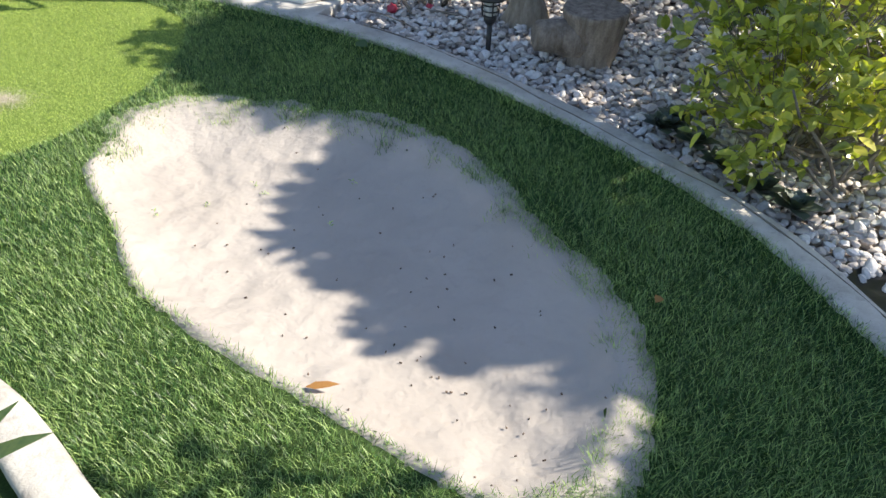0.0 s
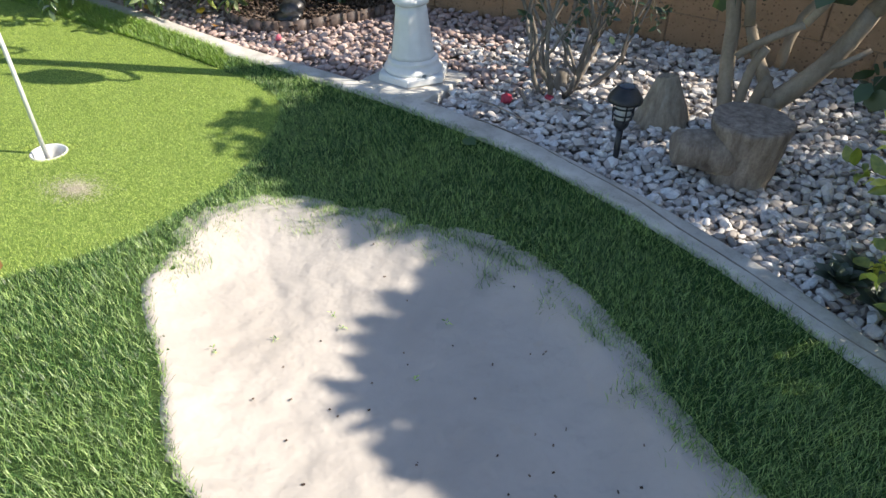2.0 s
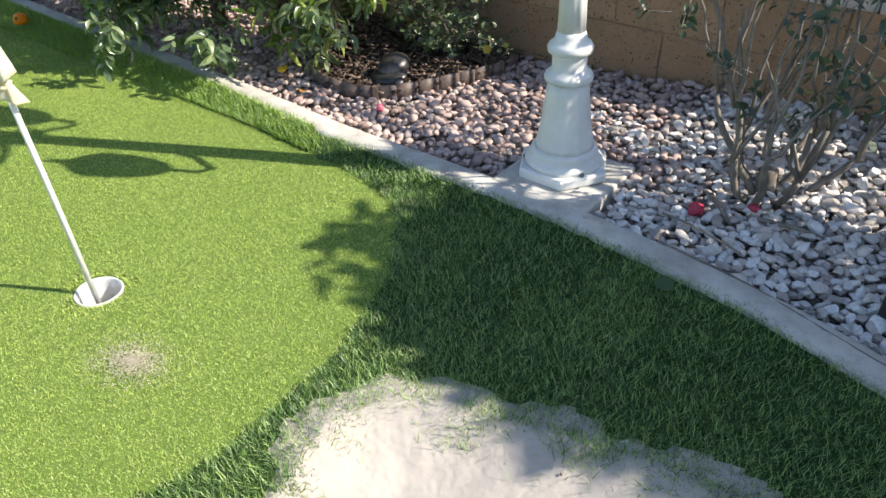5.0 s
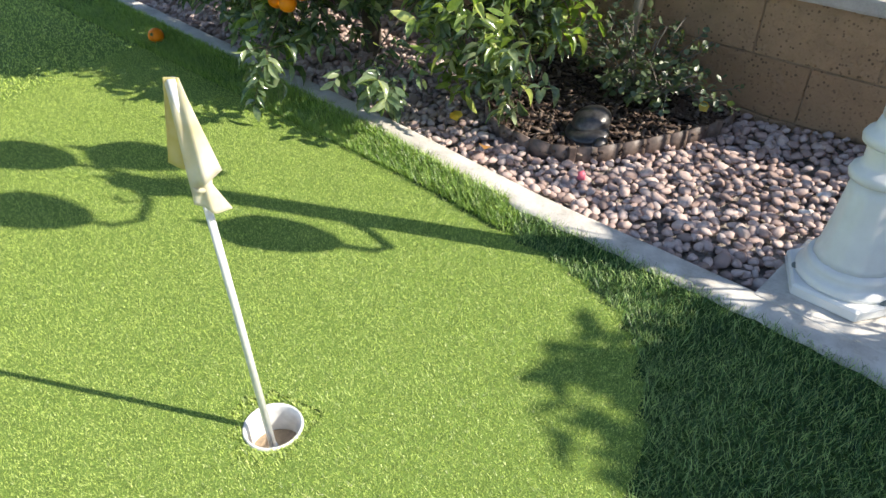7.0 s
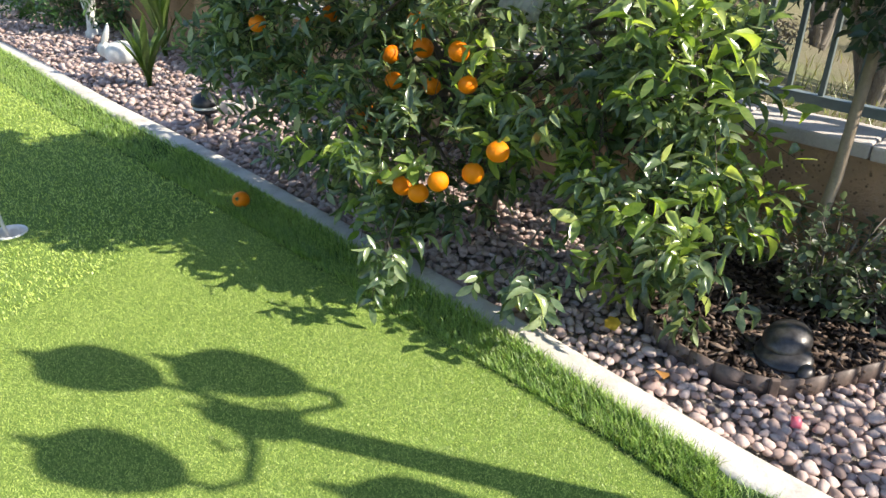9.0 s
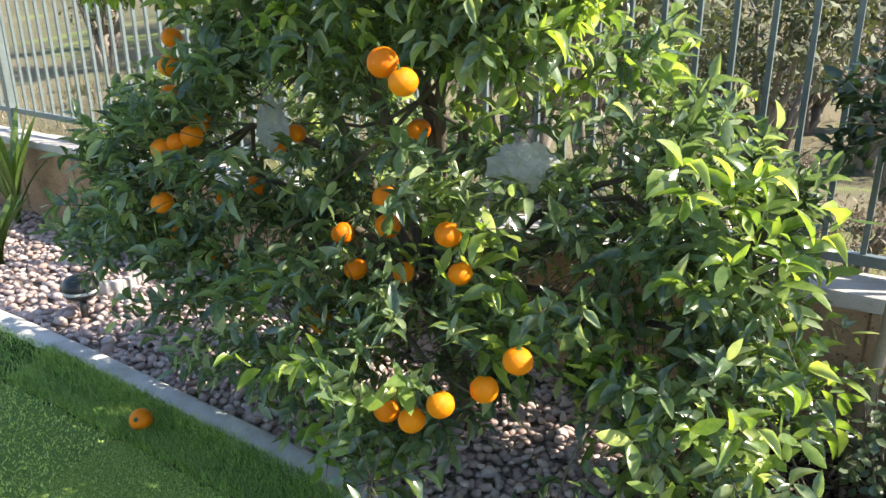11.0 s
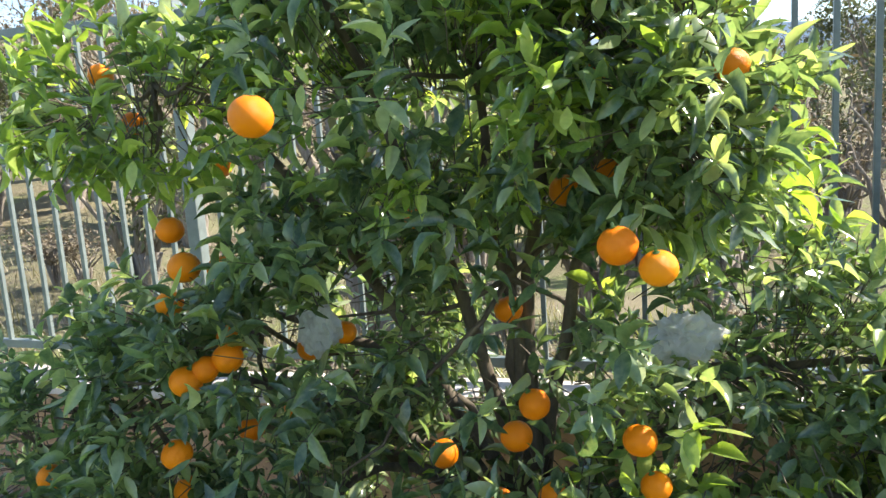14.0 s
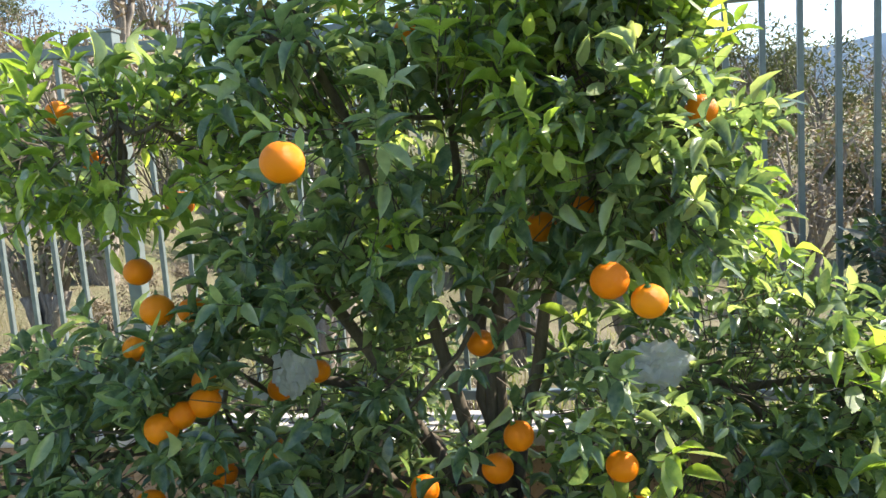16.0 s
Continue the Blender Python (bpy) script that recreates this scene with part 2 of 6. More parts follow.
def link_mesh(name, me, material, parent=None, label=""):
    if material and not me.materials:
        me.materials.append(material)
    ob = new(name, me)
    if parent:
        ob.parent = parent
    return tagged(ob, label)


def part(name, bm, material, parent=None, label="", smooth=False):
    """Links a bmesh as one mesh object."""
    me = bpy.data.meshes.new(name)
    bmesh.ops.recalc_face_normals(bm, faces=bm.faces)
    bm.to_mesh(me)
    bm.free()
    if smooth:
        me.shade_smooth()
    return link_mesh(name, me, material, parent, label)


def thing(name, place, label, category, group="", kind="", turn=0):
    ob = new(name)
    ob.empty_display_size = 0.05
    ob.matrix_world = pose(*place, 0, 0, turn)
    return tagged(ob, label, category, group, kind)


def box(bm, cx, cy, cz, sx, sy, sz, bevel=0.0, turn=0.0):
    r = bmesh.ops.create_cube(bm, size=1)
    vs = r["verts"]
    bmesh.ops.transform(bm, matrix=Matrix.Translation((cx, cy, cz)) @ Matrix.Rotation(turn, 4, "Z") @ Matrix.Diagonal((sx, sy, sz, 1)), verts=vs)
    if bevel:
        es = list({e for v in vs for e in v.link_edges})
        bmesh.ops.bevel(bm, geom=es, offset=bevel, segments=2, affect="EDGES", profile=0.6)
    return bm


def lathe(bm, profile, n=32, flute=0, depth=0.0, top=True, bottom=True, squash=(1, 1)):
    """Turns a profile of (radius, height) round z."""
    rings = []
    for r, z in profile:
        ring = []
        for i in range(n):
            a = 2 * math.pi * i / n
            q = r * (1 - (depth * (0.5 - 0.5 * math.cos(flute * a)) if flute else 0))
            ring.append(bm.verts.new((q * math.cos(a) * squash[0], q * math.sin(a) * squash[1], z)))
        rings.append(ring)
    for a, b in zip(rings, rings[1:]):
        for i in range(n):
            bm.faces.new((a[i], a[(i + 1) % n], b[(i + 1) % n], b[i]))
    if bottom:
        bm.faces.new(rings[0][::-1])
    if top:
        bm.faces.new(rings[-1])
    return bm


def tube(bm, pts, radii, n=8, caps=True):
    """A tapered tube along points."""
    pts = [Vector(p) for p in pts]
    rings, up = [], Vector((0.31, 0.17, 0.93)).normalized()
    for i, p in enumerate(pts):
        d = (pts[min(i + 1, len(pts) - 1)] - pts[max(i - 1, 0)]).normalized()
        s = d.cross(up)
        if s.length < 0.05:
            s = d.cross(Vector((1, 0, 0)))
        s.normalize()
        u = s.cross(d)
        r = radii[i] if isinstance(radii, (list, tuple)) else radii
        rings.append([bm.verts.new(p + r * (math.cos(2 * math.pi * k / n) * s + math.sin(2 * math.pi * k / n) * u)) for k in range(n)])
    for a, b in zip(rings, rings[1:]):
        for k in range(n):
            bm.faces.new((a[k], a[(k + 1) % n], b[(k + 1) % n], b[k]))
    if caps:
        bm.faces.new(rings[0][::-1])
        bm.faces.new(rings[-1])
    return bm


def wobble(pts, amount, seed=0):
    out = []
    for i, p in enumerate(pts):
        p = Vector(p)
        out.append(p + amount * noise.noise_vector(p * 6 + Vector((seed, 0, 0))) if 0 < i else p)
    return out


def bend(a, b, sag, n=6):
    """A curved line of points from a to b that bulges by the vector sag."""
    a, b, sag = Vector(a), Vector(b), Vector(sag)
    return [a.lerp(b, i / n) + sag * (4 * (i / n) * (1 - i / n)) for i in range(n + 1)]


def mesh_np(name, verts, faces):
    """A mesh from numpy arrays: verts (n,3), faces (m,k) all with k corners."""
    me = bpy.data.meshes.new(name)
    k = faces.shape[1]
    me.vertices.add(len(verts))
    me.vertices.foreach_set("co", np.ascontiguousarray(verts, np.float32).ravel())
    me.loops.add(faces.size)
    me.loops.foreach_set("vertex_index", np.ascontiguousarray(faces, np.int32).ravel())
    me.polygons.add(len(faces))
    me.polygons.foreach_set("loop_start", np.arange(0, faces.size, k, dtype=np.int32))
    me.update(calc_edges=True)
    me.validate()
    return me


def scatter(name, tv, tf, mats, places, smooth=False):
    """Many copies of one small template, joined in one mesh. mats (n,3,3), places (n,3)."""
    tv, tf = np.asarray(tv, float), np.asarray(tf)
    n, k = len(places), len(tv)
    v = np.einsum("nij,kj->nki", mats, tv) + places[:, None, :]
    f = tf[None] + (np.arange(n) * k)[:, None, None]
    me = mesh_np(name, v.reshape(-1, 3), f.reshape(-1, tf.shape[1]))
    if smooth:
        me.shade_smooth()
    return me


def frames_from(dirs, ups, scales):
    """Matrices whose y runs along dirs and z near ups; scales (n,3)."""
    d = dirs / np.linalg.norm(dirs, axis=1, keepdims=True)
    x = np.cross(d, ups)
    x /= np.linalg.norm(x, axis=1, keepdims=True) + 1e-9
    z = np.cross(x, d)
    return np.stack([x * scales[:, :1], d * scales[:, 1:2], z * scales[:, 2:]], axis=2)


def inside(poly, x, y):
    """Which of the points lie in a polygon."""
    x, y = np.asarray(x), np.asarray(y)
    hit = np.zeros(x.shape, bool)
    for (x0, y0), (x1, y1) in zip(poly, poly[1:] + poly[:1]):
        c = (y0 > y) != (y1 > y)
        with np.errstate(divide="ignore", invalid="ignore"):
            hit ^= c & (x < (x1 - x0) * (y - y0) / (y1 - y0 + 1e-12) + x0)
    return hit


def smooth_line(pts, per=6, closed=False):
    """Catmull-Rom through a few points."""
    p = [np.array(q, float) for q in pts]
    n = len(p)
    out = []
    for i in range(n if closed else n - 1):
        a, b, c, d = (p[(i + j) % n] if closed else p[min(max(i + j, 0), n - 1)] for j in (-1, 0, 1, 2))
        for s in range(per):
            t = s / per
            out.append(0.5 * (2 * b + (c - a) * t + (2 * a - 5 * b + 4 * c - d) * t * t + (3 * b - a - 3 * c + d) * t ** 3))
    if not closed:
        out.append(p[-1])
    return [tuple(q) for q in out]


def line_distance(pts, x, y):
    """Distance of points from a polyline."""
    x, y = np.asarray(x, float), np.asarray(y, float)
    best = np.full(x.shape, 1e9)
    for (x0, y0), (x1, y1) in zip(pts, pts[1:]):
        dx, dy = x1 - x0, y1 - y0
        t = np.clip(((x - x0) * dx + (y - y0) * dy) / (dx * dx + dy * dy + 1e-12), 0, 1)
        best = np.minimum(best, np.hypot(x - x0 - t * dx, y - y0 - t * dy))
    return best


# ---- plan ----
CURB = smooth_line([(2.25, -1.2), (2.2, 0.2), (1.98, 1.1), (1.80, 1.46), (1.636, 1.77), (1.347, 2.105), (0.973, 2.434), (0.512, 2.748), (0.005, 2.975),
                    (-0.497, 3.132), (-0.957, 3.267), (-1.697, 3.537), (-2.747, 3.877), (-3.6, 4.15), (-4.6, 4.44), (-5.7, 4.80), (-7.0, 5.2), (-9.5, 6.0)], 6)
CURB_W = 0.108
BUNKER = smooth_line([(-0.29, 1.70), (-0.125, 1.525), (0.05, 1.31), (0.22, 1.21), (0.495, 1.075), (0.766, 0.955), (0.95, 0.88), (1.11, 0.92), (1.185, 1.08), (1.20, 1.25),
                      (1.165, 1.41), (1.066, 1.58), (0.92, 1.755), (0.803, 1.92), (0.637, 2.085), (0.49, 2.165), (0.30, 2.215), (-0.014, 2.225), (-0.24, 2.20), (-0.345, 2.05), (-0.345, 1.84)], 4, True)
GREEN = smooth_line([(-0.42, 2.3), (-0.44, 2.6), (-0.56, 2.9), (-0.74, 3.03), (-0.96, 3.12), (-1.35, 3.26), (-1.9, 3.42), (-2.75, 3.67), (-4.1, 4.05), (-5.2, 4.36)], 4) \
    + [(-9.5, 5.7), (-9.5, -3.0), (-2.2, -3.0), (-1.5, 0.7), (-1.1, 1.35), (-0.76, 1.63), (-0.6, 1.8), (-0.5, 1.97), (-0.46, 2.14)]
CURB2 = smooth_line([(0.62, 0.42), (0.42, 0.56), (0.2, 0.71), (-0.1, 0.9), (-0.5, 1.0), (-1.0, 0.95), (-1.6, 0.6), (-2.2, -0.2), (-2.4, -3.0)], 6)
YARD = CURB + [(-9.5, -3.0), (2.25, -3.0)]
WALL_S = -0.305


def wall_y(x):
    """The wall's inner face."""
    return 4.375 + WALL_S * (x + 1.12)


def side(x, y):
    """True on the gravel's side of the curb."""
    return ~inside(YARD, x, y)


def ground_z(x, y):
    """Height of the bare ground inside the garden."""
    x, y = np.asarray(x, float), np.asarray(y, float)
    z = 0.006 * np.sin(1.7 * x + 0.4) * np.cos(1.3 * y)
    g = np.clip((y - (3.0 - 0.33 * x)) / 1.0, 0, 1)
    z = z + np.where(side(x, y), 0.10 * g * np.clip((x + 0.6) / 1.2, 0, 1) + 0.0, 0)
    return z


def near_lip(x, y):
    """1 along the bunker's south-western lip, where the turf is cut clean, 0 elsewhere."""
    vx, vy = x - 0.42, y - 1.58
    return np.clip(((-0.55 * vx - 0.83 * vy) / (np.hypot(vx, vy) + 1e-6) - 0.15) / 0.3, 0, 1)


def sand_z(x, y):
    d = line_distance(BUNKER + BUNKER[:1], x, y)
    d = np.where(inside(BUNKER, x, y), d, -d)
    z = 0.012 - 0.115 * (1 - np.exp(-np.clip(d, 0, 9) / 0.16)) + np.clip(d, -0.12, 0) * (0.16 + 0.7 * near_lip(x, y))
    return z


# ---- ground and turf ----
def sheet(name, xs, ys, height, keep, material, label, category=""):
    X, Y = np.meshgrid(xs, ys)
    Z = height(X, Y)
    idx = np.arange(X.size).reshape(X.shape)
    f = np.stack([idx[:-1, :-1], idx[:-1, 1:], idx[1:, 1:], idx[1:, :-1]], -1).reshape(-1, 4)
    cx, cy = X.ravel()[f].mean(1), Y.ravel()[f].mean(1)
    f = f[keep(cx, cy)]
    used, inv = np.unique(f, return_inverse=True)
    me = mesh_np(name, np.stack([X.ravel(), Y.ravel(), Z.ravel()], 1)[used], inv.reshape(f.shape))
    me.shade_smooth()
    return tagged(link_mesh(name, me, material), label, category, kind="structure")


def rise(x, y):
    """The long turf is banked up against the garden curb."""
    return 0.030 * np.clip((0.13 - line_distance(CURB, x, y)) / 0.08, 0, 1)


def turf_height(x, y):
    z = ground_z(x, y) + rise(x, y)
    return np.where(inside(BUNKER, x, y) & (line_distance(BUNKER + BUNKER[:1], x, y) > 0.02), sand_z(x, y) - 0.06, z)


HOLES = lambda x, y: (np.hypot(x + 1.105, y - 2.28) > 0.09) & (np.hypot(x + 3.54, y - 3.21) > 0.09)
turf = sheet("ground_turf", np.arange(-9.5, 2.6, 0.035), np.arange(-3.0, 6.1, 0.035), turf_height, lambda x, y: inside(YARD, x, y) & HOLES(x, y), M_TURF,
             "artificial turf putting green with a longer fringe", "lawn")
sheet("ground_putting_green", np.arange(-9.5, -0.3, 0.035), np.arange(-3.0, 5.9, 0.035), lambda x, y: ground_z(x, y) + 0.001,
      lambda x, y: inside(GREEN, x, y) & inside(YARD, x, y) & HOLES(x, y), M_GREENBASE, "short bright putting-green turf backing", "lawn")
bed = sheet("ground_gravel_bed", np.arange(-10, 6.2, 0.08), np.arange(-3.0, 7.5, 0.08), lambda x, y: ground_z(x, y) - 0.012,
            lambda x, y: (~inside(YARD, x, y) | (line_distance(CURB, x, y) < 0.06)) & (y < wall_y(x) + 0.1), M_DIRT, "bare soil under the decorative gravel", "soil")


def ripple(x, y):
    z = sand_z(x, y)
    out = np.empty(x.shape)
    for i in np.ndindex(x.shape):
        p = Vector((x[i] * 7, y[i] * 7, 0.3))
        out[i] = 0.011 * noise.noise(p) + 0.005 * noise.noise(p * 3.1)
    return z + out


bunker = sheet("ground_bunker_sand", np.arange(-0.52, 1.38, 0.014), np.arange(0.74, 2.44, 0.014), ripple,
               lambda x, y: inside(BUNKER, x, y) | (line_distance(BUNKER + BUNKER[:1], x, y) < 0.09), M_SAND, "pale raked sand bunker sunk into the turf", "sand bunker")


def blades(name, pts, length, width, material, label, lean=0.55, spread=0.5, bias=(0, 0), simple=False):
    """Bent three-sided grass blades."""
    n = len(pts)
    tv = [(-0.5, 0, 0), (0.5, 0, 0), (0.36, 0.16, 0.55), (-0.36, 0.16, 0.55), (0, 0.62, 1.0)]
    tf = [(0, 1, 2), (0, 2, 3), (3, 2, 4)]
    if simple:
        tv, tf = [(-0.5, 0, 0), (0.5, 0, 0), (0, 0.62, 1.0)], [(0, 1, 2)]
    a = rng.uniform(0, 2 * np.pi, n)
    L = length * rng.uniform(0.6, 1.25, n)
    W = width * rng.uniform(0.7, 1.3, n)
    tilt = lean * rng.uniform(0.1, 1.0, n)
    m = np.zeros((n, 3, 3))
    c, s = np.cos(a), np.sin(a)
    m[:, 0, 0], m[:, 1, 0] = c * W, s * W
    m[:, 0, 1], m[:, 1, 1] = -s * L * spread, c * L * spread
    m[:, 0, 2], m[:, 1, 2], m[:, 2, 2] = (-s * tilt + bias[0]) * L, (c * tilt + bias[1]) * L, L
    ob = link_mesh(name, scatter(name, tv, tf, m, pts), material)
    return tagged(ob, label, "grass", kind="stuff")


def sprinkle(n, x0, x1, y0, y1):
    return rng.uniform(x0, x1, n), rng.uniform(y0, y1, n)


def fringe_points(n, x0, x1, y0, y1):
    x, y = sprinkle(n, x0, x1, y0, y1)
    closed = BUNKER + BUNKER[:1]
    d = line_distance(closed, x, y)
    d = np.where(inside(BUNKER, x, y), -d, d)
    crisp = near_lip(x, y)
    ragged = 0.035 * np.sin(23 * x + 9 * y) * np.sin(31 * y - 7 * x) * (1 - crisp)
    dusted = np.clip(((0.7 * (y - 1.58) - 0.7 * (x - 0.42)) / (np.hypot(x - 0.42, y - 1.58) + 1e-6) - 0.35) / 0.3, 0, 1)
    near = np.where(crisp > 0.5, np.clip((d + 0.012) / 0.02, 0, 1), np.clip((d + 0.058 + 0.05 * dusted + ragged) / (0.085 + 0.02 * dusted), 0, 1) ** 3)
    ok = inside(YARD, x, y) & ~inside(GREEN, x, y) & (line_distance(CURB, x, y) > 0.040) & (rng.uniform(0, 1, n) < near)
    c2 = line_distance(CURB2, x, y)
    ok &= (c2 > 0.075) & ~((y < 0.9 - 0.62 * (x + 0.1)) & (c2 < 1.2) & (y < 1.0))
    x, y = x[ok], y[ok]
    z = np.where(d[ok] < 0.03, np.maximum(sand_z(x, y) - 0.004, ground_z(x, y) - 0.03), ground_z(x, y) + rise(x, y))
    return np.stack([x, y, z], 1)


fp = np.concatenate([fringe_points(470000, -1.3, 2.1, 0.55, 3.2), fringe_points(330000, -3.6, -1.0, 2.9, 4.3), fringe_points(90000, -6.6, -3.6, 3.6, 5.1)])
blades("grass_long_fringe", fp[fp[:, 0] > -0.95], 0.018, 0.0016, M_FRINGE, "long dark green artificial turf blades round the bunker", 0.75, 0.8)
blades("grass_edge_strip", fp[fp[:, 0] <= -0.95], 0.026, 0.0022, M_EDGETURF, "taller bright turf tufts along the curb", 0.6, 0.7)
gx, gy = sprinkle(900000, -3.0, -0.35, 1.2, 3.9)
ok = inside(GREEN, gx, gy)
gx, gy = gx[ok], gy[ok]
hx, hy = sprinkle(230000, -7.0, -3.0, 1.2, 5.0)
ok = inside(GREEN, hx, hy) & (np.hypot(hx + 3.54, hy - 3.21) > 0.062)
hx, hy = hx[ok], hy[ok]
blades("grass_far_green", np.stack([hx, hy, ground_z(hx, hy)], 1), 0.009, 0.0052, M_GREEN, "short bright turf farther along the green", 0.9, 0.9, simple=True)
worn = (np.hypot(gx + 0.845, gy - 2.10) < 0.08 * rng.uniform(0.1, 1, gx.size)) & (rng.uniform(0, 1, gx.size) < 0.35)
keep = (np.hypot(gx + 1.105, gy - 2.28) > 0.062) & (np.hypot(gx + 3.54, gy - 3.21) > 0.062) & ~worn
gx, gy = gx[keep], gy[keep]
blades("grass_short_green", np.stack([gx, gy, ground_z(gx, gy) - 0.001], 1), 0.0060, 0.0018, M_GREEN, "short bright putting-green turf", 0.9, 0.9, simple=True)


# ---- curbs ----
def curb(name, line, width, height, label):
    bm = bmesh.new()
    pts = [np.array(p) for p in line]
    prof = [(-0.5, -0.06), (-0.5, 0.62), (-0.44, 0.86), (-0.32, 1.0), (0.32, 1.0), (0.44, 0.86), (0.5, 0.62), (0.5, -0.06)]
    rows = []
    fine = []
    for a, b in zip(pts, pts[1:]):
        k = max(1, int(np.linalg.norm(b - a) / 0.03))
        fine += [a + (b - a) * i / k for i in range(k)]
    fine.append(pts[-1])
    for i, p in enumerate(fine):
        d = fine[min(i + 2, len(fine) - 1)] - fine[max(i - 2, 0)]
        d /= np.linalg.norm(d)
        nrm = np.array([-d[1], d[0]])
        row = []
        for u, v in prof:
            q = Vector((p[0] * 9, p[1] * 9, u * 3 + v))
            j = 0.003 * noise.noise(q * 1.7) + 0.0015 * noise.noise(q * 6)
            w = u * width * (1 + 0.04 * noise.noise(q * 0.4)) + j
            row.append(bm.verts.new((p[0] + nrm[0] * w, p[1] + nrm[1] * w, v * height + j * (1 if v > 0.5 else 0))))
        rows.append(row)
    for a, b in zip(rows, rows[1:]):
        for k in range(len(prof) - 1):
            bm.faces.new((a[k], a[k + 1], b[k + 1], b[k]))
    return tagged(part(name, bm, M_CURB, None, label, True), category="curb", kind="structure")


curb("kerb_garden", CURB, CURB_W, 0.040, "curving pale concrete landscape curb, stained and chipped")
curb("kerb_planter", [(x + 0.012, y + 0.018) for x, y in CURB2], 0.10, 0.036, "short pale concrete curb beside a planter")


# ---- wall and fence ----
WALL_A = math.atan(WALL_S)
WDIR = np.array([math.cos(WALL_A), math.sin(WALL_A)])


def along(s, off=0.0):
    """A point at s metres along the wall from x = -1.12, off metres behind its face."""
    return np.array([-1.12, 4.375]) + WDIR * s + np.array([-WDIR[1], WDIR[0]]) * off


wall = thing("wall_garden", (*along(0), 0), "low tan slump-block garden wall with a concrete cap", "wall", kind="structure", turn=math.degrees(WALL_A))
bm = bmesh.new()
box(bm, -0.5, 0.085, 0.17, 15.5, 0.156, 0.52)
part("mortar_core", bm, M_MORTAR, wall)


def block_mesh(length):
    bm = bmesh.new()
    box(bm, 0, 0, 0, length - 0.006, 0.15, 0.195, 0.004)
    bmesh.ops.subdivide_edges(bm, edges=[e for e in bm.edges if e.calc_length() > 0.12], cuts=3, use_grid_fill=True)
    for v in bm.verts:
        if abs(v.co.y) > 0.05:
            v.co.y += 0.004 * noise.noise(v.co * 14)
    me = bpy.data.meshes.new("block")
    bm.to_mesh(me)
    bm.free()
    me.materials.append(M_BLOCK)
    return me


def cap_mesh(length):
    bm = bmesh.new()
    box(bm, 0, 0, 0, length - 0.004, 0.20, 0.050, 0.010)
    bmesh.ops.subdivide_edges(bm, edges=[e for e in bm.edges if e.calc_length() > 0.15], cuts=4, use_grid_fill=True)
    for v in bm.verts:
        v.co += 0.003 * noise.noise_vector(v.co * 20)
    me = bpy.data.meshes.new("cap_stone")
    bm.to_mesh(me)
    bm.free()
    me.materials.append(M_CAP)
    return me


BLOCKS = [block_mesh(0.40)]
CAP = cap_mesh(0.40)
for course, z in enumerate((-0.06, 0.141, 0.342)):
    for i in range(-20, 19):
        ob = link_mesh("block", BLOCKS[0], None, wall)
        ob.location = (0.03 + 0.40 * i + (0.2 if course % 2 else 0) , 0.075 + 0.003 * math.sin(i * 2.3 + course), z)
for i in range(-20, 19):
    ob = link_mesh("cap_stone", CAP, None, wall)
    ob.location = (0.1 + 0.40 * i, 0.085, 0.4655)

fence = thing("fence", (*along(0, 0.155), 0), "grey-green painted metal picket fence on the wall", "fence", turn=math.degrees(WALL_A))


def dip(s):
    """The fence falls a little along its run."""
    return -0.014 - 0.0166 * s


def rail(z, h, name):
    bm = bmesh.new()
    box(bm, -0.5, 0, z, 15.4, 0.030, h, 0.003)
    for v in bm.verts:
        v.co.z += dip(v.co.x)
    part(name, bm, M_FENCE, fence)


rail(1.785, 0.036, "top_rail")
rail(0.555, 0.034, "bottom_rail")
bm = bmesh.new()
box(bm, 0, 0, 0, 0.0165, 0.0165, 1.24, 0.002)
me = bpy.data.meshes.new("picket")
bm.to_mesh(me)
bm.free()
me.materials.append(M_FENCE)
for i in range(-76, 66):
    ob = link_mesh("picket", me, None, fence)
    ob.location = (0.071 + 0.1062 * i, 0, 1.17 + dip(0.071 + 0.1062 * i))
for s in (-7.22, -4.69, -2.16, 0.37, 2.90, 5.43):
    bm = bmesh.new()
    box(bm, s, 0, 1.13 + dip(s), 0.050, 0.050, 1.42, 0.004)
    box(bm, s, 0, 1.845 + dip(s), 0.058, 0.058, 0.012, 0.003)
    part("fence_post", bm, M_FENCE, fence)


# ---- gravel ----
def pebble_template(seed, cuts, lump, sharp):
    bm = bmesh.new()
    bmesh.ops.create_icosphere(bm, subdivisions=cuts, radius=0.5)
    for v in bm.verts:
        q = v.co * 2.3 + Vector((seed * 7.1, 0, 0))
        v.co *= 1 + lump * noise.noise(q) + 0.35 * lump * noise.noise(q * 2.7)
        if sharp:
            for k in range(11):
                ax = noise.noise_vector(Vector((seed * 3.3, k * 5.7, 1.3))).normalized()
                d = v.co.dot(ax) - 0.27 - 0.06 * (k % 3)
                if d > 0:
                    v.co -= ax * d
    v = np.array([tuple(q.co) for q in bm.verts])
    f = np.array([[q.index for q in fc.verts] for fc in bm.faces])
    bm.free()
    return v, f


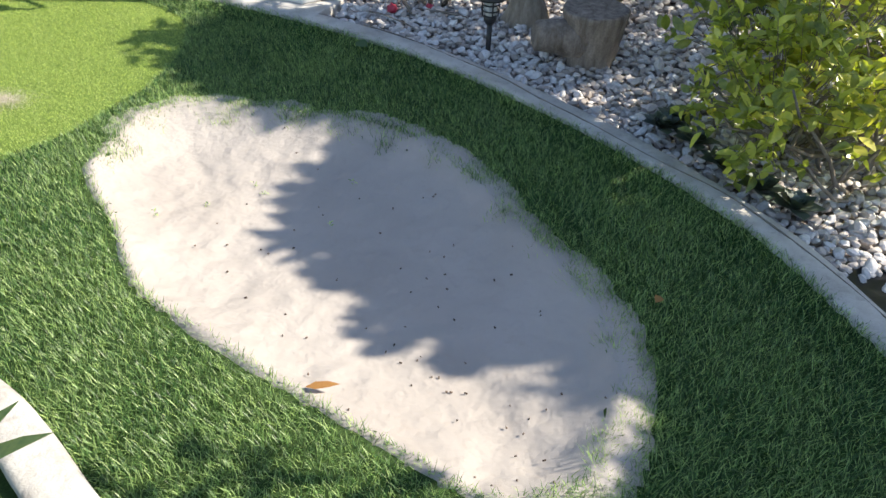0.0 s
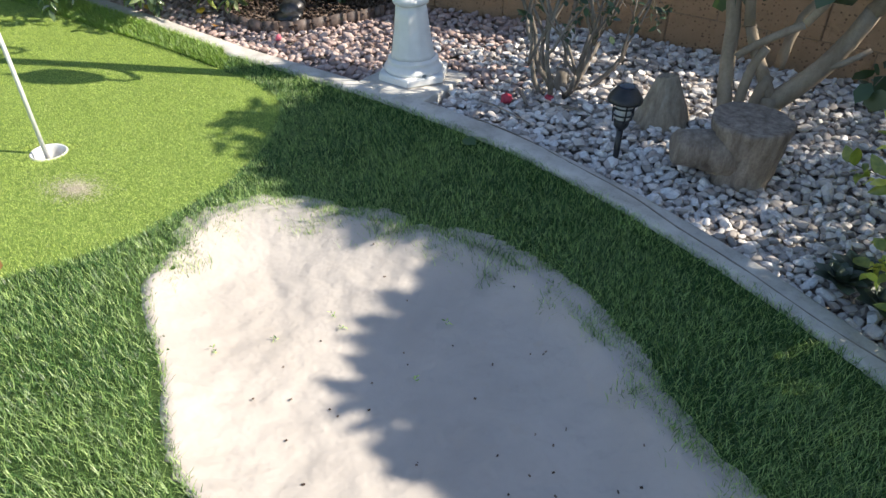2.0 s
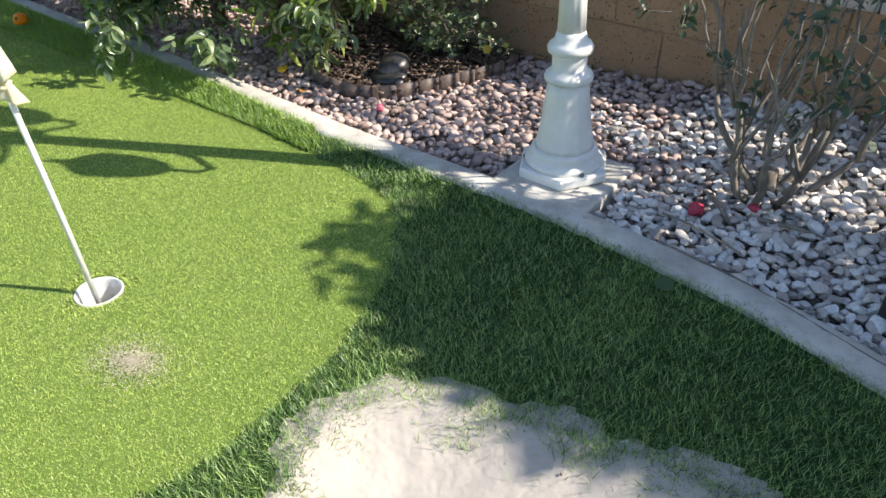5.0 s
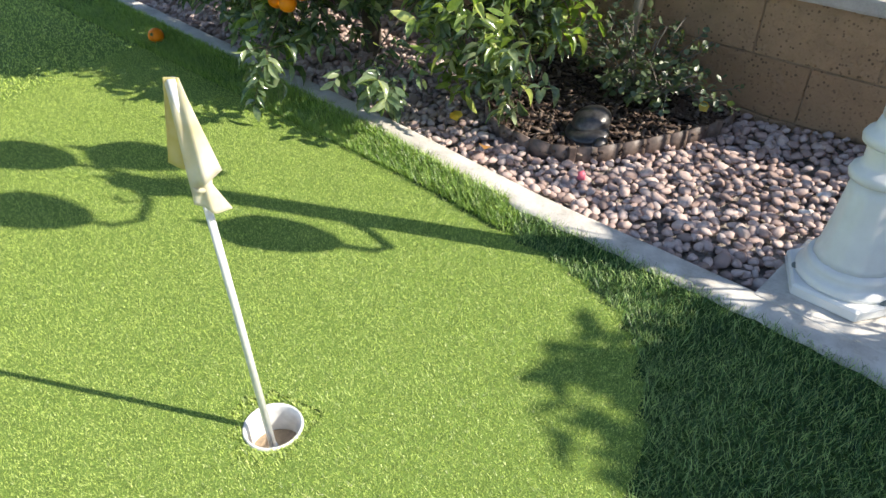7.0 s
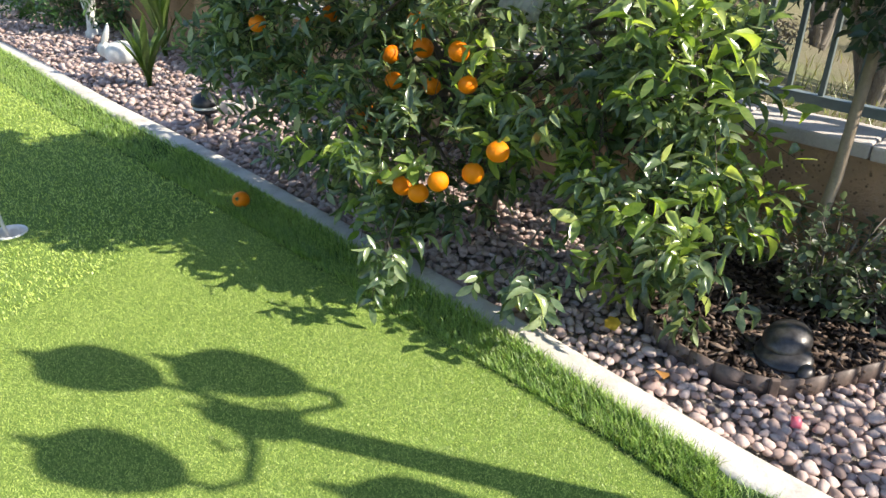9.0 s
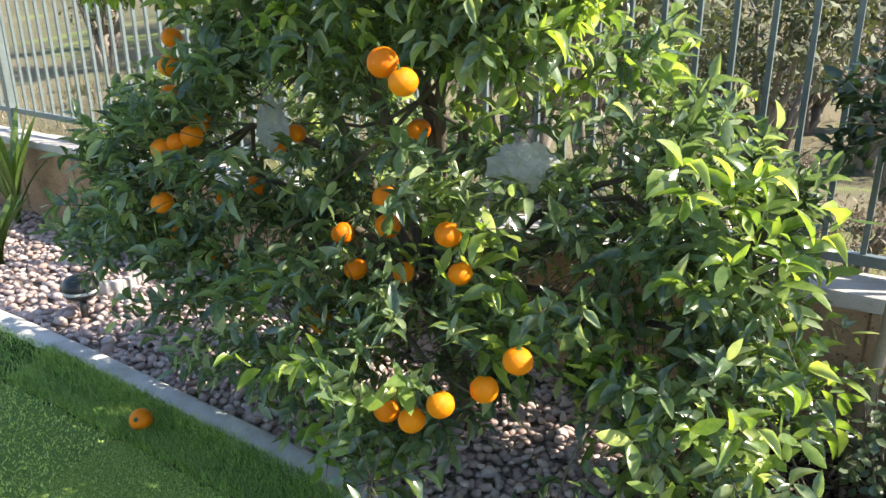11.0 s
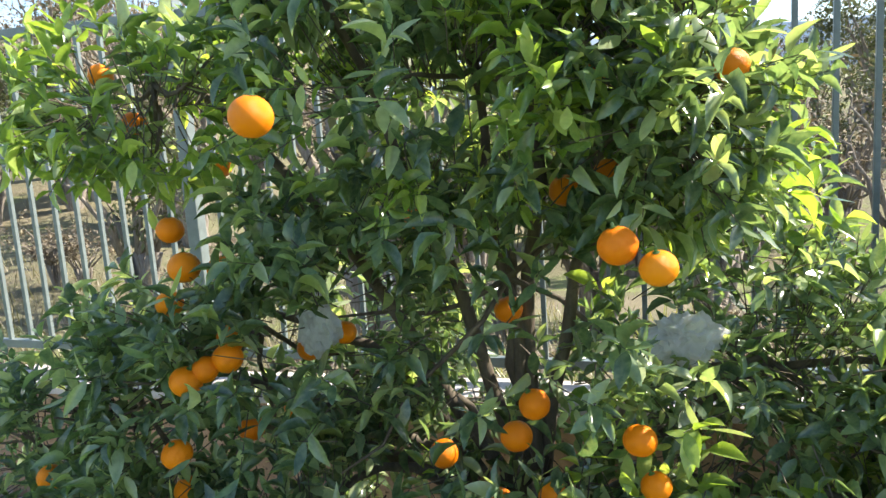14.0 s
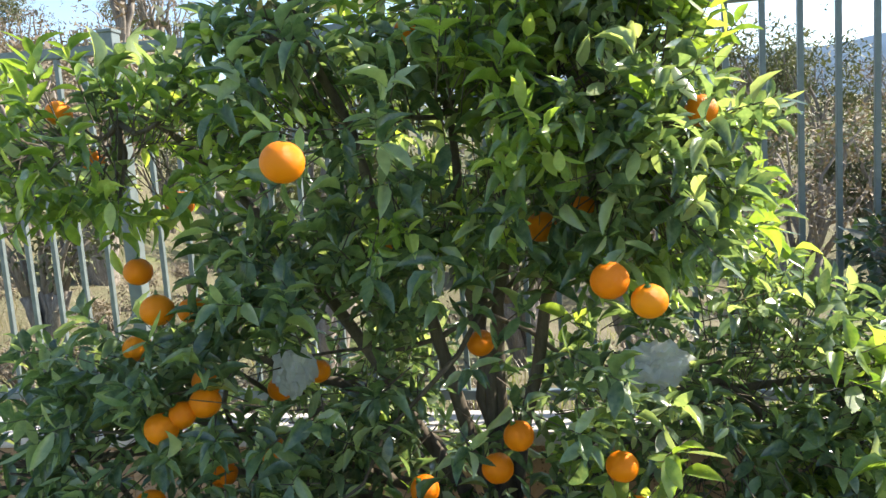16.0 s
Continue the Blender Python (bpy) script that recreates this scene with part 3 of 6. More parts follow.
def stones(name, x, y, lo, hi, material, label, sharp, flat=0.52, smooth=True, layers=1.0, lift=0.0, cuts=2):
    n = len(x)
    kind = rng.integers(0, 6, n)
    vs, fs, base = [], [], 0
    z0 = ground_z(x, y)
    for k in range(6):
        tv, tf = pebble_template(k + (20 if sharp else 0), cuts, 0.34 if sharp else 0.42, sharp)
        s = kind == k
        m = int(s.sum())
        size = rng.uniform(lo, hi, m) * np.where(rng.uniform(0, 1, m) < 0.12, 1.35, 1.0)
        a, b, c = rng.uniform(0, 2 * np.pi, m), rng.uniform(-0.4, 0.4, m), rng.uniform(-0.4, 0.4, m)
        mats = np.empty((m, 3, 3))
        for i in range(m):
            e = Euler((b[i], c[i], a[i])).to_matrix()
            mats[i] = np.array(e) @ np.diag([size[i] * 1.15, size[i] * rng.uniform(0.7, 0.95), size[i] * flat * rng.uniform(0.8, 1.15)])
        z = z0[s] + size * 0.22 + rng.uniform(-0.006, 0.014, m) * layers + lift
        v = np.einsum("nij,kj->nki", mats, tv) + np.stack([x[s], y[s], z], 1)[:, None, :]
        f = tf[None] + (np.arange(m) * len(tv))[:, None, None] + base
        vs.append(v.reshape(-1, 3))
        fs.append(f.reshape(-1, 3))
        base += v.shape[0] * v.shape[1]
    me = mesh_np(name, np.concatenate(vs), np.concatenate(fs))
    if smooth:
        me.shade_smooth()
    else:
        me.shade_flat()
    return tagged(link_mesh(name, me, material), label, "gravel", kind="stuff")


def bed_points(n, x0, x1, y0, y1, gap):
    """Points on the gravel bed about gap apart."""
    x, y = sprinkle(n, x0, x1, y0, y1)
    ok = side(x, y) & (line_distance(CURB, x, y) > 0.068) & (y < wall_y(x) - 0.02)
    ok &= ~((np.abs(x + 0.11) < 0.16) & (np.abs(y - 3.225) < 0.16))
    ok &= ~inside(RING, x, y)
    x, y = x[ok], y[ok]
    cell, kept = {}, []
    for i in range(len(x)):
        c = (int(x[i] / gap), int(y[i] / gap))
        good = True
        for a in (-1, 0, 1):
            for b in (-1, 0, 1):
                for j in cell.get((c[0] + a, c[1] + b), ()):
                    if (x[i] - x[j]) ** 2 + (y[i] - y[j]) ** 2 < gap * gap:
                        good = False
        if good:
            cell.setdefault(c, []).append(i)
            kept.append(i)
    return x[kept], y[kept]


RING = smooth_line([(-1.48, 4.46), (-1.42, 4.05), (-1.29, 3.73), (-1.15, 3.61), (-0.93, 3.585), (-0.74, 3.755), (-0.57, 3.97), (-0.50, 4.14)], 4)
px, py = bed_points(150000, -3.4, 2.6, 1.1, 5.0, 0.0195)
white = px + 0.25 * np.sin(9 * py) + rng.normal(0, 0.10, px.size) > -0.02 + 0.55 * (py - 3.3)
white &= py + 0.45 * px + rng.normal(0, 0.07, px.size) < 3.62 + 1.2 * np.clip((px - 0.15) / 0.3, 0, 1)
bare = (np.hypot((px - 1.95) / 0.32, (py - 1.52) / 0.16) < rng.uniform(0.7, 1.15, px.size))
stones("gravel_white", px[white & ~bare], py[white & ~bare], 0.026, 0.044, M_GREY_STONE, "white and grey crushed stone gravel along the wall", True, 0.72, False)
stones("gravel_pink", px[~white], py[~white], 0.021, 0.036, M_PINK_STONE, "rounded pinkish brown river pebbles along the wall and curb", False, 0.68)
deep = white & ~bare
stones("gravel_under", px[deep] + 0.012, py[deep] + 0.010, 0.024, 0.040, M_GREY_STONE, "lower layer of white and grey crushed stone", True, 0.8, False, lift=-0.012, cuts=1)
fx, fy = bed_points(60000, -7.6, -3.4, 3.9, 6.6, 0.031)
stones("gravel_far", fx, fy, 0.034, 0.054, M_PINK_STONE, "rounded greyish brown pebbles farther along the bed", False, 0.6, True, cuts=1)


FRUIT_WEST = [(-2.939, 4.20, 1.394), (-2.776, 4.28, 1.283), (-2.979, 4.15, 1.502), (-2.812, 4.0, 1.16), (-2.715, 4.0, 1.071), (-2.825, 3.98, 1.006), (-2.678, 3.90, 0.944), (-2.679, 3.86, 0.913),
              (-2.722, 3.85, 0.896), (-2.472, 4.05, 0.90), (-2.562, 4.10, 0.855), (-2.687, 4.0, 0.71), (-2.822, 3.95, 0.60), (-2.71, 3.95, 0.518)]
FRUIT_EAST = [(-1.939, 3.70, 1.652), (-1.785, 3.80, 1.442), (-1.925, 3.90, 1.41), (-2.119, 3.95, 1.597), (-2.229, 3.95, 1.603), (-2.001, 3.85, 1.199), (-1.916, 3.85, 1.226), (-2.103, 4.05, 0.926),
              (-2.291, 4.05, 1.147), (-2.06, 3.80, 0.613), (-2.119, 3.85, 0.714), (-1.885, 3.70, 0.665), (-2.336, 3.82, 0.498), (-1.868, 3.498, 0.446), (-1.934, 3.50, 0.396)]


# ---- leaves, crowns and limbs ----
LEAF_V = [(0, 0, 0), (-0.40, 0.30, 0.09), (0, 0.32, 0), (0.40, 0.30, 0.09), (-0.33, 0.66, 0.06), (0, 0.68, -0.03), (0.33, 0.66, 0.06), (0, 1.0, -0.13)]
LEAF_F = [(0, 2, 1), (0, 3, 2), (1, 2, 5), (1, 5, 4), (2, 3, 6), (2, 6, 5), (4, 5, 7), (5, 6, 7)]
ROUND_V = [(0, 0, 0), (-0.46, 0.30, 0.07), (0, 0.32, 0), (0.46, 0.30, 0.07), (-0.50, 0.68, 0.06), (0, 0.7, -0.02), (0.50, 0.68, 0.06), (0, 1.0, -0.05)]


CITRUS_ROWS = ((0.0, 0.0, 0.0, 0.0), (0.14, 0.26, 0.09, 0.01), (0.36, 0.46, 0.17, 0.015), (0.62, 0.43, 0.15, -0.02), (0.84, 0.23, 0.08, -0.09), (1.0, 0.0, 0.0, -0.17))


def citrus_template():
    """A pointed oval leaf, folded along its midrib and arched: corners and faces."""
    v, f, rows = [], [], []
    for t, w, fold, sag in CITRUS_ROWS:
        k = len(v)
        if w == 0:
            v.append((0, t, sag))
            rows.append((k, k, k))
        else:
            v += [(-w, t, sag + fold), (0, t, sag), (w, t, sag + fold)]
            rows.append((k, k + 1, k + 2))
    for a, b in zip(rows, rows[1:]):
        for i in (0, 1):
            for tri in ((a[i], a[i + 1], b[i + 1]), (a[i], b[i + 1], b[i])):
                if len(set(tri)) == 3:
                    f.append(tri)
    return v, f


CITRUS_V, CITRUS_F = citrus_template()
SPRIG_V, SPRIG_F = [(0, 0, 0), (0.4, 0.5, 0.08), (0, 1.0, -0.1), (-0.4, 0.5, 0.08)], [(0, 1, 2, 3)]


def unit(v):
    return v / (np.linalg.norm(v, axis=-1, keepdims=True) + 1e-9)


def lobes_points(r, lobes, n, inner=0.45, gap=0.0, gap_scale=5.0):
    """Points in the outer shells of ellipsoids, with gaps, and the way out at each."""
    lobes = np.array(lobes, float)
    w = lobes[:, 3] * lobes[:, 4] + lobes[:, 3] * lobes[:, 5] + lobes[:, 4] * lobes[:, 5]
    k = r.choice(len(lobes), n, p=w / w.sum())
    u = unit(r.normal(size=(n, 3)))
    rad = r.uniform(inner ** 2, 1.0, n) ** 0.5
    p = lobes[k, :3] + u * lobes[k, 3:6] * rad[:, None]
    out = unit(u / lobes[k, 3:6])
    if gap:
        s = np.array([noise.noise(Vector(q) * gap_scale) for q in p])
        ok = s > gap - 0.5
        p, out = p[ok], out[ok]
    return p, out


def sprays(r, p, out, per, twig, size, width, up=0.3, droop=0.15, wild=0.6, flat=1.0):
    """Leaves set along short twigs: matrices and places, and the twigs' ends."""
    n = len(p)
    d = unit(out + np.array([0, 0, up]) + r.normal(0, wild, (n, 3)))
    L = twig * r.uniform(0.6, 1.3, n)
    mats, places = [], []
    for j in range(per):
        f = (j + 0.6) / per
        base = p + d * (L * f)[:, None]
        ang = j * 2.4 + r.uniform(0, 0.9, n)
        ref = unit(np.cross(d, np.array([0.2, 0.3, 1.0])))
        ref2 = np.cross(d, ref)
        ld = unit(d * (0.35 + 0.5 * f) + ref * np.cos(ang)[:, None] + ref2 * np.sin(ang)[:, None] - np.array([0, 0, droop]) + r.normal(0, 0.15, (n, 3)))
        nm = unit(np.array([0, 0, 1.0]) + 0.5 * d + r.normal(0, 0.4, (n, 3)))
        s = size * r.uniform(0.55, 1.3, n)
        mats.append(frames_from(ld, nm, np.stack([s * width * r.uniform(0.85, 1.1, n), s, s * flat * r.uniform(-0.4, 1.9, n)], 1)))
        places.append(base)
    return np.concatenate(mats), np.concatenate(places), p + d * L[:, None]


def twig_mesh(name, a, b, r0):
    """Thin three-sided sticks from a to b."""
    n = len(a)
    d = b - a
    tv = [(math.cos(t), 0, math.sin(t)) for t in (0, 2.09, 4.19)] + [(0.5 * math.cos(t), 1, 0.5 * math.sin(t)) for t in (0, 2.09, 4.19)]
    tf = [(0, 1, 4, 3), (1, 2, 5, 4), (2, 0, 3, 5)]
    L = np.linalg.norm(d, axis=1)
    m = frames_from(d, np.tile([0.13, 0.4, 0.9], (n, 1)), np.stack([np.full(n, r0), L, np.full(n, r0)], 1))
    return scatter(name, tv, tf, m, a)


def crown(parent, name, seed, lobes, n, per, size, width, material, bark, twig=0.1, inner=0.45, gap=0.0, gap_scale=5.0, label="", shape=LEAF_V, up=0.3, droop=0.15, wild=0.6, keep=None, clear=None):
    r = np.random.default_rng(seed)
    p, out = lobes_points(r, lobes, n, inner, gap, gap_scale)
    if keep is not None:
        ok = keep(p)
        p, out = p[ok], out[ok]
    m, q, ends = sprays(r, p, out, per, twig, size, width, up, droop, wild)
    if clear is not None:
        ok = clear(q + m[:, :, 1] * 0.5)
        m, q = m[ok], q[ok]
    ob = link_mesh(name, scatter(name, shape, CITRUS_F if shape is CITRUS_V else LEAF_F, m, q, True), material, parent, label)
    tagged(link_mesh("twig", twig_mesh("twig", p - out * twig * 0.9, ends, 0.0018), bark, parent), kind="stuff")
    return tagged(ob, kind="stuff")


def limbs(parent, name, paths, bark, n=8, label=""):
    bm = bmesh.new()
    for pts, r0, r1 in paths:
        k = len(pts)
        tube(bm, pts, [r0 + (r1 - r0) * i / (k - 1) for i in range(k)], n)
    return part(name, bm, bark, parent, label, True)


def branch(a, b, sag=(0, 0, 0.05), r0=0.012, r1=0.004, n=6, wob=0.02, seed=0):
    return (wobble(bend(a, b, sag, n), wob, seed), r0, r1)


FRUIT = [(-2.299, 3.811, 0.442), (-2.09, 3.765, 0.811), (-1.787, 3.549, 0.468), (-1.719, 3.56, 0.54), (-1.913, 3.697, 0.756),
         (-2.758, 3.838, 0.878), (-2.802, 3.86, 0.721), (-3.154, 4.019, 0.62), (-2.579, 3.99, 0.755), (-1.985, 3.525, 1.139),
         (-1.934, 3.496, 1.107), (-2.76, 3.91, 1.092), (-2.445, 3.291, 1.35), (-1.762, 3.653, 1.396), (-2.168, 3.753, 0.628),
         (-2.267, 3.894, 0.668), (-2.10, 3.58, 0.385), (-2.005, 3.53, 0.392)]

BAGS = [(-1.779, 3.85, 0.892), (-2.52, 4.0, 0.935)]


# ---- orange tree ----
TREE_LOBES = [(-2.10, 3.98, 0.95, 0.70, 0.36, 0.52), (-2.68, 4.10, 0.85, 0.42, 0.32, 0.46), (-1.55, 3.95, 0.74, 0.38, 0.32, 0.32), (-2.15, 3.92, 1.40, 0.50, 0.34, 0.26),
              (-2.84, 4.02, 1.42, 0.26, 0.20, 0.15), (-2.48, 3.82, 1.58, 0.07, 0.07, 0.06), (-2.55, 3.95, 0.42, 0.36, 0.26, 0.26), (-2.10, 3.74, 0.42, 0.36, 0.22, 0.24), (-1.36, 3.84, 0.36, 0.28, 0.24, 0.20), (-1.84, 3.78, 1.36, 0.22, 0.26, 0.24),
              (-2.02, 3.90, 1.72, 0.34, 0.30, 0.22), (-1.28, 3.90, 0.68, 0.20, 0.22, 0.20), (-3.02, 4.14, 0.70, 0.26, 0.23, 0.24), (-3.22, 4.16, 0.60, 0.22, 0.20, 0.20), (-2.45, 4.44, 0.62, 0.42, 0.16, 0.28)]
tree = thing("orange_tree", (0, 0, 0), "leafy orange tree hung with ripe fruit beside the fence", "tree")
root = (-2.02, 4.12, -0.02)
paths = [branch(root, (-2.05, 4.08, 0.42), (0.03, 0, 0), 0.042, 0.034, 6, 0.01)]
rt = np.random.default_rng(11)
for i, l in enumerate(TREE_LOBES):
    paths.append(branch((-2.05, 4.08, 0.36), (l[0], l[1] + 0.06, l[2] + 0.1), (0, 0.05, 0.10), 0.020, 0.007, 8, 0.05, i))
    for j in range(5):
        u = unit(rt.normal(size=3))
        e = np.array(l[:3]) + u * np.array(l[3:]) * 0.85
        paths.append(branch((l[0], l[1] + 0.06, l[2] + 0.05), e, (0, 0, -0.03), 0.007, 0.0025, 5, 0.04, i * 9 + j))
limbs(tree, "trunk", paths, M_ORANGEBARK, 7)


def window(p):
    """Keeps the thin places of the crown thin."""
    hole = ((p[:, 0] + 1.72) / 0.22) ** 2 + ((p[:, 2] - 0.98) / 0.15) ** 2 < 1
    hole |= ((p[:, 0] + 2.45) / 0.10) ** 2 + ((p[:, 2] - 0.92) / 0.12) ** 2 < 1
    hole |= ((p[:, 0] + 2.84) / 0.22) ** 2 + ((p[:, 2] - 1.16) / 0.15) ** 2 < 1
    return ~(hole & (rt.uniform(0, 1, len(p)) < 0.8))


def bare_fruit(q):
    """Drops the leaves in front of each fruit and bag, on the viewing side."""
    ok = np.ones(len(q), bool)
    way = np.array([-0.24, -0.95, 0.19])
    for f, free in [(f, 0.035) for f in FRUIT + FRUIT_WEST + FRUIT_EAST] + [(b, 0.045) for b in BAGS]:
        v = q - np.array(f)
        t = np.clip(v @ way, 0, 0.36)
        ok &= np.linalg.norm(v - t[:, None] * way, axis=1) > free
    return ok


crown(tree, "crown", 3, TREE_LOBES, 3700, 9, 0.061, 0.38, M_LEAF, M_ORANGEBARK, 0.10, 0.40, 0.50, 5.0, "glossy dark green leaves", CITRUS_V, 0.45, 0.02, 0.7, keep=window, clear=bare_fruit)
# the crown's sunward right and top get the leaves with sunlight in their colour
crown(tree, "new_growth", 4, [TREE_LOBES[i] for i in (2, 7, 8, 6, 11)], 310, 7, 0.070, 0.42, M_LEAF_NEW_LIT, M_ORANGEBARK, 0.13, 0.8, 0.35, 3.0,
      "broad fresh leaves, sunlit yellow-green put into the colour", CITRUS_V, 0.4, 0.0, keep=lambda p: p[:, 0] > -2.35, clear=bare_fruit)
crown(tree, "top_growth", 6, [TREE_LOBES[i] for i in (3, 9, 10, 4)], 600, 9, 0.055, 0.36, M_LEAF_NEW_LIT, M_ORANGEBARK, 0.09, 0.75, 0.35, 4.0,
      "narrow leaf whorls, sunlight put into their colour", CITRUS_V, 0.6, -0.1, clear=bare_fruit)
# a low bough that hangs out over the curb
crown(tree, "low_foliage", 5, [(-2.02, 3.46, 0.24, 0.10, 0.10, 0.12), (-1.62, 3.52, 0.22, 0.18, 0.08, 0.10), (-1.12, 3.68, 0.24, 0.12, 0.08, 0.10)], 34, 7, 0.062, 0.42, M_LEAF, M_ORANGEBARK,
      0.10, 0.2, 0, 5, "", CITRUS_V, -0.5, 0.5)
for a, b in (((-2.05, 3.8, 0.4), (-2.02, 3.44, 0.22)), ((-1.5, 3.8, 0.45), (-1.62, 3.5, 0.22)), ((-1.3, 3.8, 0.4), (-1.1, 3.66, 0.24))):
    limbs(tree, "bough", [branch(a, b, (0, 0, 0.06), 0.006, 0.002)], M_ORANGEBARK)


def orange_mesh():
    bm = bmesh.new()
    prof = []
    for i in range(13):
        a = math.pi * (i + 0.15) / 12.3
        r, z = 0.5 * math.sin(a), -0.48 * math.cos(a)
        if i in (0, 12):
            r = 0.05
            z *= 0.93
        prof.append((r, z))
    lathe(bm, prof, 20)
    me = bpy.data.meshes.new("orange")
    bmesh.ops.recalc_face_normals(bm, faces=bm.faces)
    bm.to_mesh(me)
    bm.free()
    me.shade_smooth()
    me.materials.append(M_ORANGE)
    return me


def calyx_mesh():
    bm = bmesh.new()
    lathe(bm, [(0.05, 0.455), (0.11, 0.475), (0.05, 0.50), (0.035, 0.62)], 10)
    me = bpy.data.meshes.new("calyx")
    bm.to_mesh(me)
    bm.free()
    me.materials.append(M_TREELEAF)
    return me


ORANGE_ME, CALYX_ME = orange_mesh(), calyx_mesh()
rf = np.random.default_rng(5)
for x, y, z in FRUIT + FRUIT_WEST + FRUIT_EAST:
    d = 0.051 if y < 3.3 else rf.uniform(0.056, 0.066)
    o = link_mesh("orange", ORANGE_ME, None, tree)
    o.matrix_basis = pose(x, y, z, rf.uniform(-25, 25), rf.uniform(-25, 25), rf.uniform(0, 360)) @ Matrix.Diagonal((d, d, d * rf.uniform(0.94, 1.0), 1))
    link_mesh("calyx", CALYX_ME, None, o)
fallen = thing("fallen_orange", (-2.94, 3.80, 0.036), "single ripe orange lying on the shaded turf", "orange")
fallen.scale = (0.07, 0.07, 0.069)
link_mesh("fruit", ORANGE_ME, None, fallen).rotation_euler = (1.0, 0.4, 0)
link_mesh("calyx", CALYX_ME, None, fallen).rotation_euler = (1.0, 0.4, 0)


# ---- broad-leaved tree that shades the bunker ----
SHIFT = Vector((TO_SUN.x, TO_SUN.y, 0)) / TO_SUN.z


def over(x, y, h):
    """The place h metres up whose shadow falls on (x, y)."""
    return (x + SHIFT.x * h, y + SHIFT.y * h, h)


stree = thing("shade_tree", (0, 0, 0), "many-stemmed broad-leaved tree with smooth tan bark", "tree")
SH = [(*over(0.40, 2.68, 2.09), 0.68, 0.24, 0.12), (*over(-0.17, 2.72, 2.01), 0.40, 0.30, 0.10), (*over(0.78, 1.98, 2.17), 0.30, 0.50, 0.14), (*over(0.68, 2.10, 2.09), 0.24, 0.34, 0.10),
      (*over(1.85, 1.05, 2.25), 0.50, 0.56, 0.16), (*over(1.55, 0.75, 2.17), 0.32, 0.36, 0.12), (*over(1.05, 1.56, 2.09), 0.36, 0.20, 0.10), (*over(1.50, 1.45, 2.17), 0.26, 0.34, 0.12),
      (*over(0.30, 2.42, 2.01), 0.40, 0.16, 0.08), (*over(0.05, 2.38, 2.01), 0.24, 0.10, 0.06), (*over(0.55, 2.34, 2.09), 0.26, 0.14, 0.08), (*over(1.45, 3.62, 2.01), 0.42, 0.16, 0.12)]
SH_THIN = [(*over(1.55, 2.9, 2.17), 0.55, 0.40, 0.22), (*over(0.55, 0.86, 1.55), 0.22, 0.06, 0.04)]
sp = [branch((1.09, 3.10, 0.0), (0.99, 3.22, 0.80), (-0.012, 0, 0.0), 0.027, 0.022, 8, 0.012, 1),
      branch((1.22, 3.10, 0.0), (1.20, 3.10, 0.20), (0.0, 0.0, 0), 0.044, 0.038, 5, 0.008, 2),
      branch((1.20, 3.10, 0.17), (1.42, 3.12, 0.50), (0.02, 0.0, -0.02), 0.036, 0.028, 8, 0.012, 3),
      branch((1.42, 3.12, 0.50), (2.15, 3.05, 1.25), (0.0, 0.05, 0.06), 0.028, 0.020, 8, 0.02, 4),
      branch((1.21, 3.10, 0.18), (1.08, 3.12, 0.42), (-0.005, 0, 0.0), 0.024, 0.018, 7, 0.012, 5),
      branch((1.08, 3.12, 0.42), (1.02, 3.3, 0.9), (0, 0, 0), 0.018, 0.012, 6, 0.015, 6),
      branch((1.12, 3.12, 0.0), (1.15, 3.10, 0.36), (-0.025, 0, 0.03), 0.020, 0.015, 8, 0.008, 7),
      branch((1.16, 3.08, 0.0), (1.18, 3.10, 0.27), (-0.015, 0, 0), 0.022, 0.020, 6, 0.008, 8),
      branch((1.06, 3.09, 0.325), (1.24, 3.10, 0.45), (0, 0, 0.008), 0.012, 0.014, 7, 0.008, 9),
      branch((1.24, 3.10, 0.45), (1.7, 3.2, 0.9), (0, 0, 0.03), 0.014, 0.010, 7, 0.02, 10),
      branch((1.21, 3.16, 0.28), (1.30, 3.22, 0.52), (-0.02, 0, 0.02), 0.018, 0.016, 7, 0.01, 11),
      branch((1.30, 3.22, 0.52), (1.5, 3.5, 1.1), (0, 0, 0), 0.016, 0.010, 7, 0.02, 12),
      branch((1.27, 3.10, 0.28), (1.45, 3.08, 0.40), (0, 0, -0.01), 0.014, 0.008, 6, 0.01, 13)]
for i, l in enumerate(SH):
    sp.append(branch((2.15, 3.05, 1.25), l[:3], (0, 0, 0.08), 0.022, 0.010, 7, 0.05, 20 + i))
    for j in range(5):
        e = np.array(l[:3]) + unit(rt.normal(size=3)) * np.array(l[3:]) * 0.9
        sp.append(branch(l[:3], e, (0, 0, 0.03), 0.009, 0.003, 5, 0.04, 40 + i * 7 + j))
limbs(stree, "trunk", sp, M_BARK, 9)
crown(stree, "crown_edge", 18, SH_THIN, 100, 6, 0.10, 0.62, M_TREELEAF, M_BARK, 0.12, 0.1)
# unseen sprig and branch, added to keep the lamp post's foot in shade
crown(stree, "crown_tip", 19, [(*over(-0.42, 3.20, 1.5), 0.34, 0.05, 0.04)], 75, 6, 0.07, 0.66, M_TREELEAF, M_BARK, 0.04, 0.0)
sp_post_shade = limbs(stree, "tip_branch", [branch(SH[1][:3], over(-0.10, 3.24, 1.5), (0, 0, 0.05), 0.010, 0.005, 6, 0.02, 77), branch(over(-0.10, 3.24, 1.5), over(-0.75, 3.13, 1.5), (0, 0, 0), 0.005, 0.002, 6, 0.01, 78)], M_BARK, 6)
